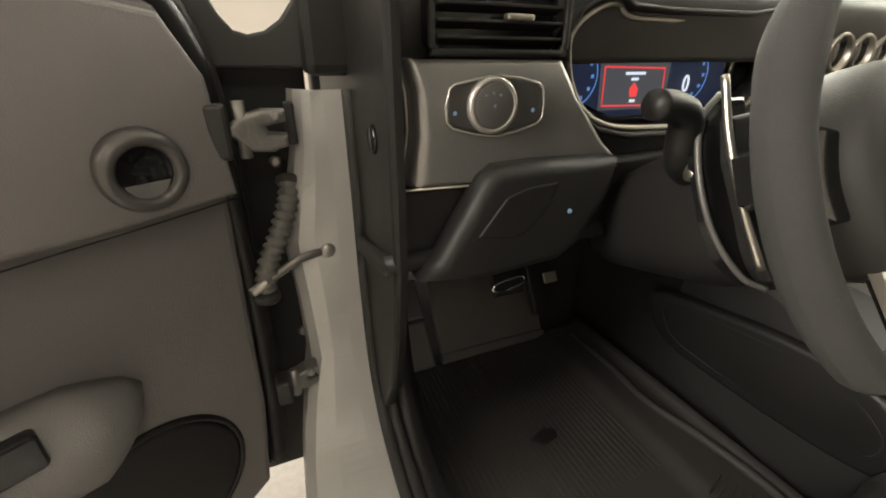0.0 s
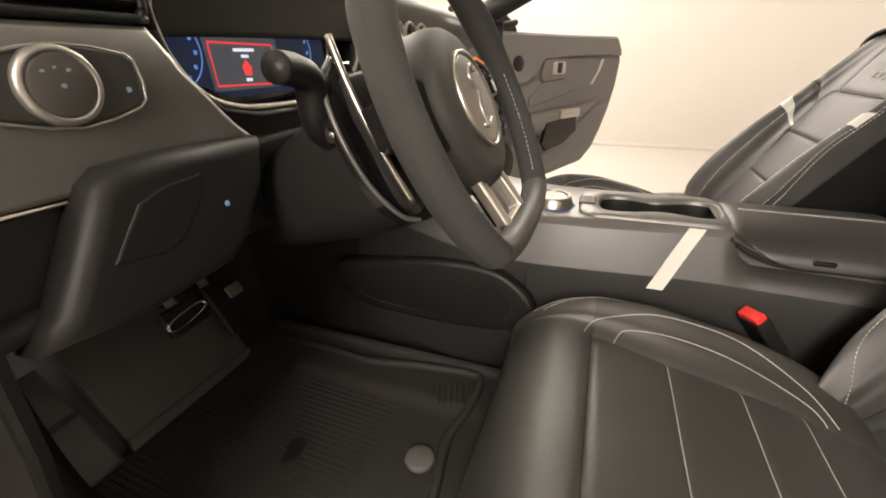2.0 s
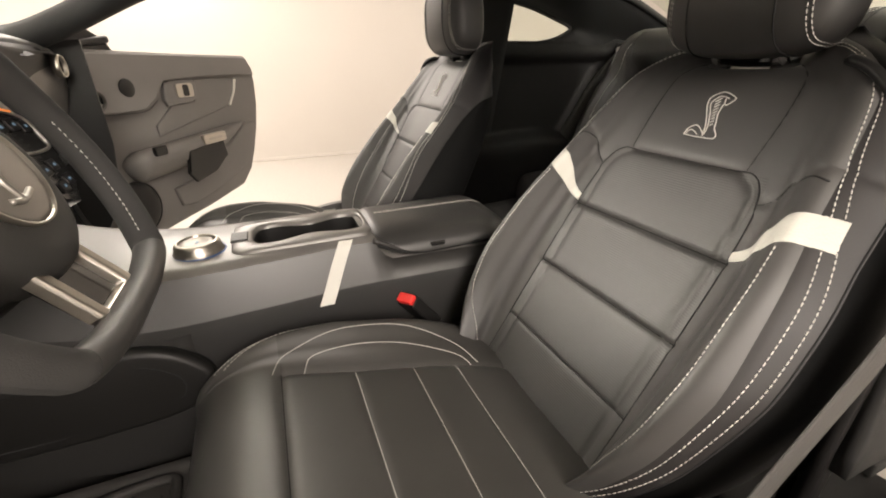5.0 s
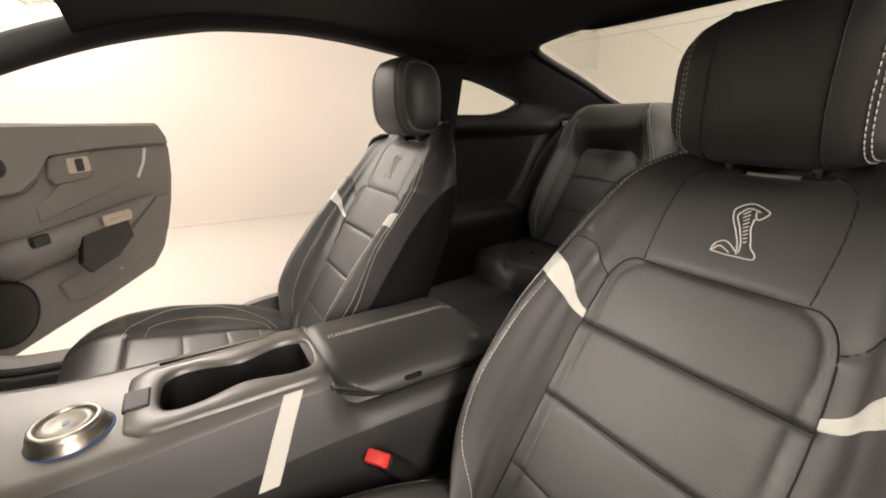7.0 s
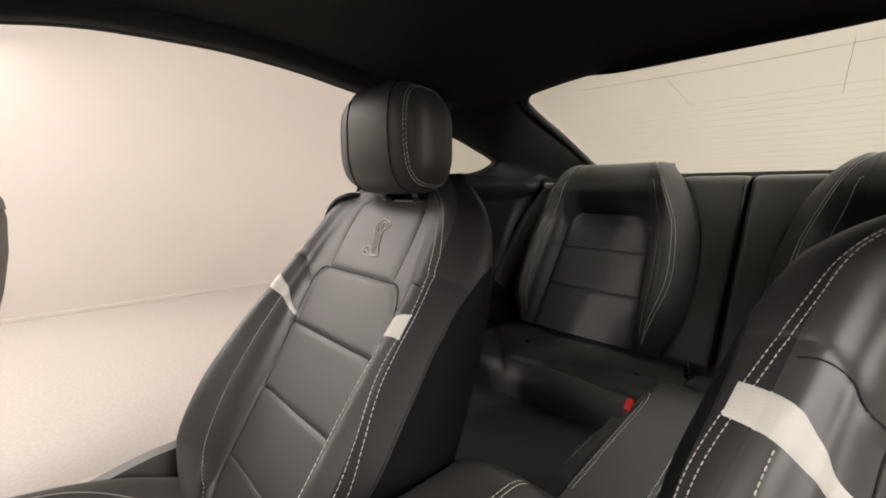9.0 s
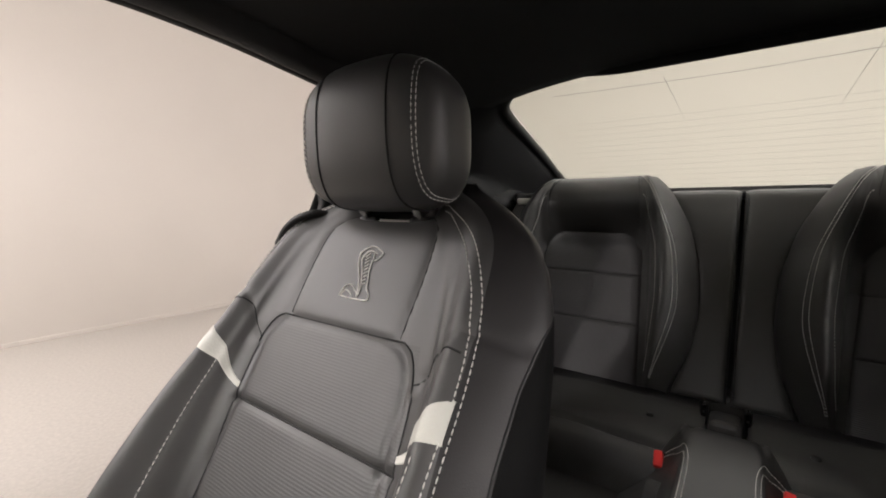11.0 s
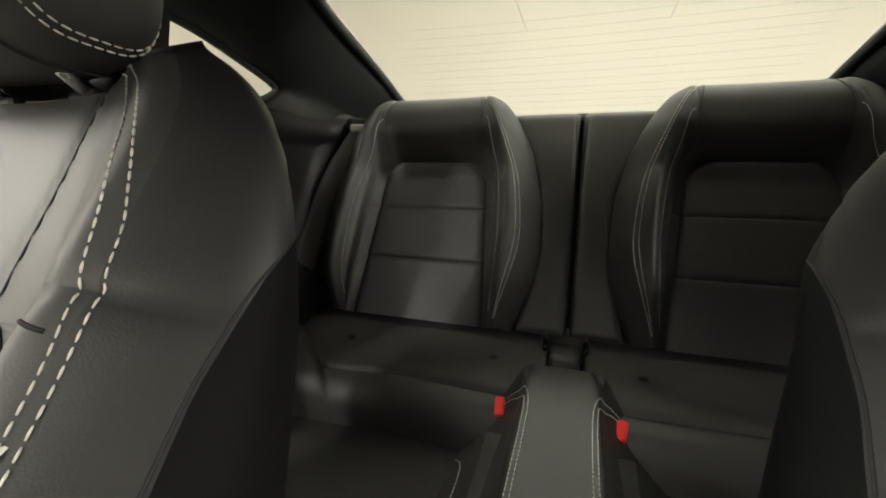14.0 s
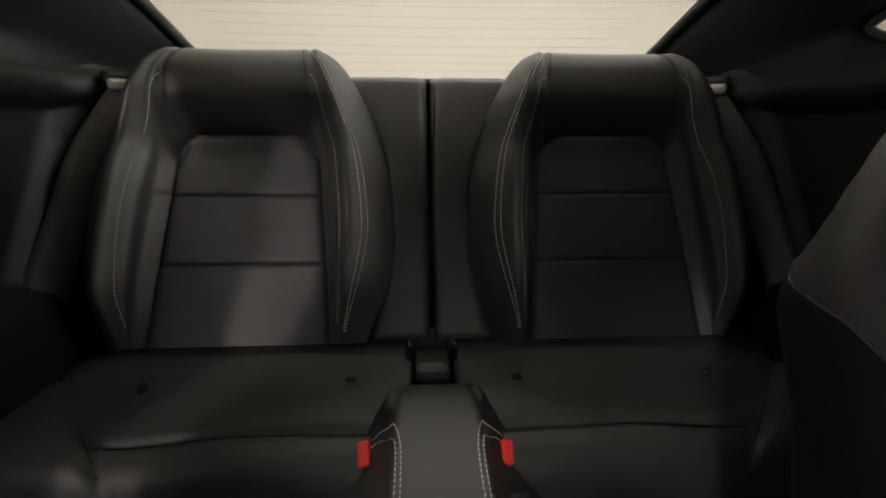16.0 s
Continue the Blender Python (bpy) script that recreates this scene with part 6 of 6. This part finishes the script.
def lid_at(x, z, y, lift=0.0):
    back_drop = 0.05 * max(0, (0.03 - y) / 0.07) ** 2
    front_drop = 0.012 * max(0, (y - 0.255) / 0.025) ** 2
    return (x, y - 0.10 * max(0, y - 0.18) * (0.1 + x) * 4 if x > -0.1 else y, max(min(z, z - back_drop - front_drop), low_edge(y) - back_drop * 0.3 - 0.003) + lift)


for y in np.linspace(-0.04, 0.281, 48):
    lid.append([lid_at(x, z, y) for x, z in across])
sheet("armrest_lid", lid, CONSIDE, con, "padded black leather armrest lid", 0.008)
stitches("stitching", [[lid_at(x, float(np.interp(-x, -across[10:, 0], across[10:, 1])), y, 0.0092) for y in np.linspace(-0.01, 0.255, 40)] for x in (0.018, 0.012)], con, 0.0045, 0.0018, 0.0006)
tube("lid_seam", [(-0.1065, y, low_edge(y) - 0.004) for y in np.linspace(-0.03, 0.272, 40)], 0.003, SEAM, con, "", 6)
box("lid_latch", (0.012, 0.034, 0.018), (-0.106, 0.152, 0.578), GLOSSY, con, "black lid latch", 0.004)
# tunnel side with a rounded knee pad by each footwell
pad_line = [(0.99, 0.49), (0.86, 0.512), (0.755, 0.522), (0.655, 0.513), (0.603, 0.482), (0.578, 0.445), (0.588, 0.402), (0.655, 0.378), (0.767, 0.375), (0.93, 0.39), (0.985, 0.43)]
for k in (-1, 1):
    rows = [[(k * 0.152, y, z) for z in np.linspace(0.26, 0.515, 8)] for y in np.linspace(0.60, 1.25, 20)]
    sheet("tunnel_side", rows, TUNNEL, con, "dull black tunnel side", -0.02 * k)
    out = lambda y, z, d, k=k: Vector((k * (0.150 + 0.07 * max(0, y - 0.70) + d), y, z))
    kp = prism("knee_pad", catmull(pad_line, 5, True), out, 0.024, PLASTIC, con, "rounded black knee pad", 0.012, 4)
    kp.data.polygons.foreach_set("use_smooth", [True] * len(kp.data.polygons))
    shrink = [(0.80 + (y - 0.80) * 0.80, 0.45 + (z - 0.45) * 0.68) for y, z in pad_line]
    tube("pad_seam", [out(y, z, 0.0242) for y, z in catmull(shrink, 5, True)], 0.0016, SEAM, kp, "", 5, True)

# ---- footwell ----
mat_ob = thing("floor_mat", "black ribbed rubber floor mat with a round fixing and raised edge", "floor mat")
rows = []
for y in np.linspace(0.62, 1.195, 60):
    row = []
    for u in np.linspace(0, 1, 56):
        x = -0.69 + u * 0.51
        edge = min(u, 1 - u, (y - 0.62) / 0.5 + 0.002)
        z = 0.268 + 0.016 * math.exp(-(edge / 0.02) ** 2) + (0.010 * max(0, (u - 0.74) / 0.06) if u < 0.8 else 0.010)
        row.append((x, y, z))
    rows.append(row)
sheet("mat", rows, MAT, mat_ob, "", 0.012)
for i in range(34):
    u = -0.66 + 0.36 * i / 33
    tube("rib", [(u, 0.80, 0.2682), (u + 0.004, 1.0, 0.2682), (u + 0.012, 1.18, 0.2682)], 0.0012, MAT, mat_ob, "", 4)
for i in range(7):
    box("bar", (0.05, 0.004, 0.005), (-0.275 + 0.004 * i, 0.735 - 0.011 * i, 0.281), MAT, mat_ob, "", 0.0015, pose(0, 0, 0, 0, 0, 18))
lip = catmull([(-0.226, 1.16, 0.274), (-0.224, 1.02, 0.278), (-0.234, 0.91, 0.281), (-0.215, 0.805, 0.283), (-0.203, 0.690, 0.283), (-0.224, 0.664, 0.282), (-0.311, 0.671, 0.280), (-0.372, 0.684, 0.279), (-0.48, 0.668, 0.278), (-0.62, 0.655, 0.276)], 8)
tube("raised_lip", lip, 0.0085, MAT, mat_ob, "raised rubber lip", 8)
lathe("fixing", [(0.001, 0.010), (0.020, 0.0095), (0.024, 0.007), (0.026, 0.0)], lambda a, b, d: Vector((-0.415 + a, 0.715 + b, 0.270 + d)), FIXING, mat_ob, "round grey plastic mat fixing", 32)
prism("mat_emblem", [(-0.50, 0.93), (-0.46, 0.945), (-0.44, 0.93), (-0.45, 0.915), (-0.48, 0.91)], lambda a, b, d: Vector((a, b, 0.269 + d)), 0.004, PLASTIC, mat_ob, "raised emblem in the mat", 0.001)
rest = thing("footrest", "dark moulded footwell block and dead pedal", "footrest")
place = plane_of((0, 1.200, 0.262), (1, 0, 0), (0, 0.55, 0.84))
prism("block", [(-0.563, 0.0), (-0.287, 0.0), (-0.280, 0.09), (-0.30, 0.14), (-0.40, 0.20), (-0.56, 0.22)], place, 0.012, FOOT, rest, "", 0.006)
prism("block_lip", [(-0.566, -0.004), (-0.285, -0.004), (-0.286, 0.016), (-0.562, 0.020)], place, 0.019, FOOT, rest, "", 0.004)
prism("dead_pedal", [(-0.646, -0.004), (-0.582, -0.004), (-0.586, 0.104), (-0.640, 0.104)], place, 0.022, FOOT, rest, "", 0.006)
prism("dead_pedal", [(-0.640, 0.109), (-0.586, 0.109), (-0.590, 0.20), (-0.640, 0.20)], place, 0.020, FOOT, rest, "", 0.006)
pedal = thing("brake_pedal", "black pedal with a bright metal frame", "pedal")
box("pad", (0.075, 0.014, 0.05), (-0.437, 1.145, 0.474), PLASTIC, pedal, "", 0.005, pose(0, 0, 0, -30, 0, 0))
tube("metal_frame", catmull([(-0.470, 1.135, 0.466), (-0.467, 1.14, 0.480), (-0.43, 1.14, 0.487), (-0.404, 1.14, 0.487), (-0.402, 1.135, 0.476), (-0.437, 1.135, 0.466)], 5, True), 0.003, CHROME, pedal, "bright metal frame", 6, True)
tube("arm", [(-0.437, 1.16, 0.484), (-0.432, 1.25, 0.58), (-0.43, 1.30, 0.66)], 0.010, STEEL, pedal, "", 8)
acc = thing("accelerator_pedal", "black accelerator pedal with metal pads", "pedal")
box("pad", (0.045, 0.014, 0.12), (-0.315, 1.20, 0.404), PLASTIC, acc, "", 0.005, pose(0, 0, 0, -30, 0, 0))
box("metal_pad", (0.034, 0.006, 0.024), (-0.312, 1.162, 0.455), SATIN, acc, "satin metal pedal pad", 0.002, pose(0, 0, 0, -30, 0, 0))
tube("arm", [(-0.315, 1.22, 0.42), (-0.318, 1.30, 0.56), (-0.33, 1.34, 0.64)], 0.010, STEEL, acc, "", 8)

# ---- belts ----
def strap(name, pts, across, w, label):
    s = thing(name, label, "seat belt", "seat belts")
    c = catmull(pts, 10)
    a = np.array(across, float)
    sheet("webbing", [[p + a * w * (j / 4 - 0.5) for j in range(5)] for p in c], BELT, s, "", 0.0018)
    if name == "rear_seat_belt":
        k = math.copysign(1, c[0][0])
        box("belt_guide", (0.062, 0.016, 0.020), tuple(c[0] + np.array([0, 0.006, 0.004])), STEEL, s, "dull metal belt guide", 0.006, pose(0, 0, 0, 0, 0, k * 39))
        box("guide_housing", (0.085, 0.030, 0.030), tuple(c[0] + np.array([k * 0.006, -0.012, 0.014])), PLASTIC, s, "black guide housing", 0.010, pose(0, 0, 0, 0, 0, k * 39))
        box("belt_anchor", (0.070, 0.012, 0.034), tuple(c[-1] + np.array([0, 0.004, 0.0])), PLASTIC, s, "black lower belt anchor", 0.005, pose(0, 0, 0, 0, 0, k * 39))
    return s


strap("seat_belt", [(-0.690, -0.28, 1.02), (-0.690, -0.20, 0.86), (-0.688, -0.07, 0.66), (-0.684, 0.03, 0.51), (-0.682, 0.08, 0.42)], (0, 0.83, 0.55), 0.047, "dark grey seat belt webbing beside the driver seat")
strap("seat_belt", [(0.690, -0.28, 1.02), (0.690, -0.20, 0.86), (0.688, -0.07, 0.66), (0.684, 0.03, 0.51), (0.682, 0.08, 0.42)], (0, 0.83, 0.55), 0.047, "dark grey seat belt webbing beside the passenger seat")
strap("rear_seat_belt", [(0.532, -0.880, 0.948), (0.566, -0.805, 0.845), (0.590, -0.755, 0.740), (0.602, -0.695, 0.645), (0.606, -0.655, 0.570)], (0.76, 0.62, 0.15), 0.060, "dark grey rear belt webbing beside the backrest")
strap("rear_seat_belt", [(-0.532, -0.880, 0.948), (-0.566, -0.805, 0.845), (-0.590, -0.755, 0.740), (-0.602, -0.695, 0.645), (-0.606, -0.655, 0.570)], (0.76, -0.62, -0.15), 0.060, "dark grey rear belt webbing beside the backrest")

# fine heating and aerial lines in the rear glass
on_glass = lambda x, w: Vector((x, -0.615 - 0.655 * w - 0.03 * (1 - (x / 0.5) ** 2), 1.209 - 0.230 * w + 0.015 * math.sin(math.pi * w)))
for k in range(13):
    w = 0.30 + 0.05 * k
    tube("heating_line", [on_glass(x, w) for x in np.linspace(-0.44, 0.44, 14)], 0.00016, RUBBER, car, "fine heating line in the glass", 4)
tube("aerial_line", [on_glass(x, 0.085 - 0.03 * abs(x)) for x in np.linspace(-0.38, 0.38, 16)], 0.00035, RUBBER, car, "fine aerial line in the glass", 4)
for x0, x1 in ((0.145, 0.125), (-0.17, -0.15)):
    tube("aerial_line", [on_glass(x0 + (x1 - x0) * t, 0.05 + 0.30 * t) for t in np.linspace(0, 1, 8)], 0.0003, RUBBER, car, "", 4)
# cable boot and check strap between door and pillar
boot = thing("cable_boot", "ribbed grey rubber cable boot between door and pillar", "cable")
path = catmull([(-0.838, 1.06, 0.765), (-0.848, 1.035, 0.735), (-0.866, 1.015, 0.70), (-0.884, 1.005, 0.665), (-0.892, 1.005, 0.62)], 12)
tube("sleeve", path, 0.0095 + 0.0052 * (0.5 + 0.5 * np.sin(np.arange(len(path)) * 2.1)), material("grey_rubber", (0.12, 0.115, 0.105), 0.6, tone=0.15), boot, "", 12)
for i, name in ((2, "pillar_collar"), (len(path) - 3, "door_collar")):
    tube(name, path[i - 2:i + 3], (0.013, 0.017, 0.0175, 0.017, 0.013), RUBBER, boot, "black rubber collar", 14)
strap_ob = thing("check_strap", "flat steel door check strap bolted to the pillar", "door strap")
tube("arm", [(-0.815, 1.028, 0.668), (-0.845, 1.020, 0.665), (-0.875, 1.005, 0.655), (-0.905, 0.985, 0.646)], 0.006, STEEL, strap_ob, "", 8)
lathe("bolt", [(0.001, 0.010), (0.007, 0.010), (0.009, 0.008), (0.0125, 0.004), (0.013, 0.0)], lambda a, b, d: Vector((-0.806 + a, 1.032 - d, 0.668 + b)), STEEL, strap_ob, "", 12)
for z in (0.80, 0.778, 0.50, 0.40):
    st2 = thing("door_bolt", "small bright bolt head in the hinge gap", "bolt", "gap bolts")
    lathe("head", [(0.001, 0.008), (0.005, 0.008), (0.007, 0.004), (0.009, 0.0)], lambda a, b, d, z=z: Vector((-0.852 + a, 1.100 - d, z + b)), STEEL, st2, "", 10)
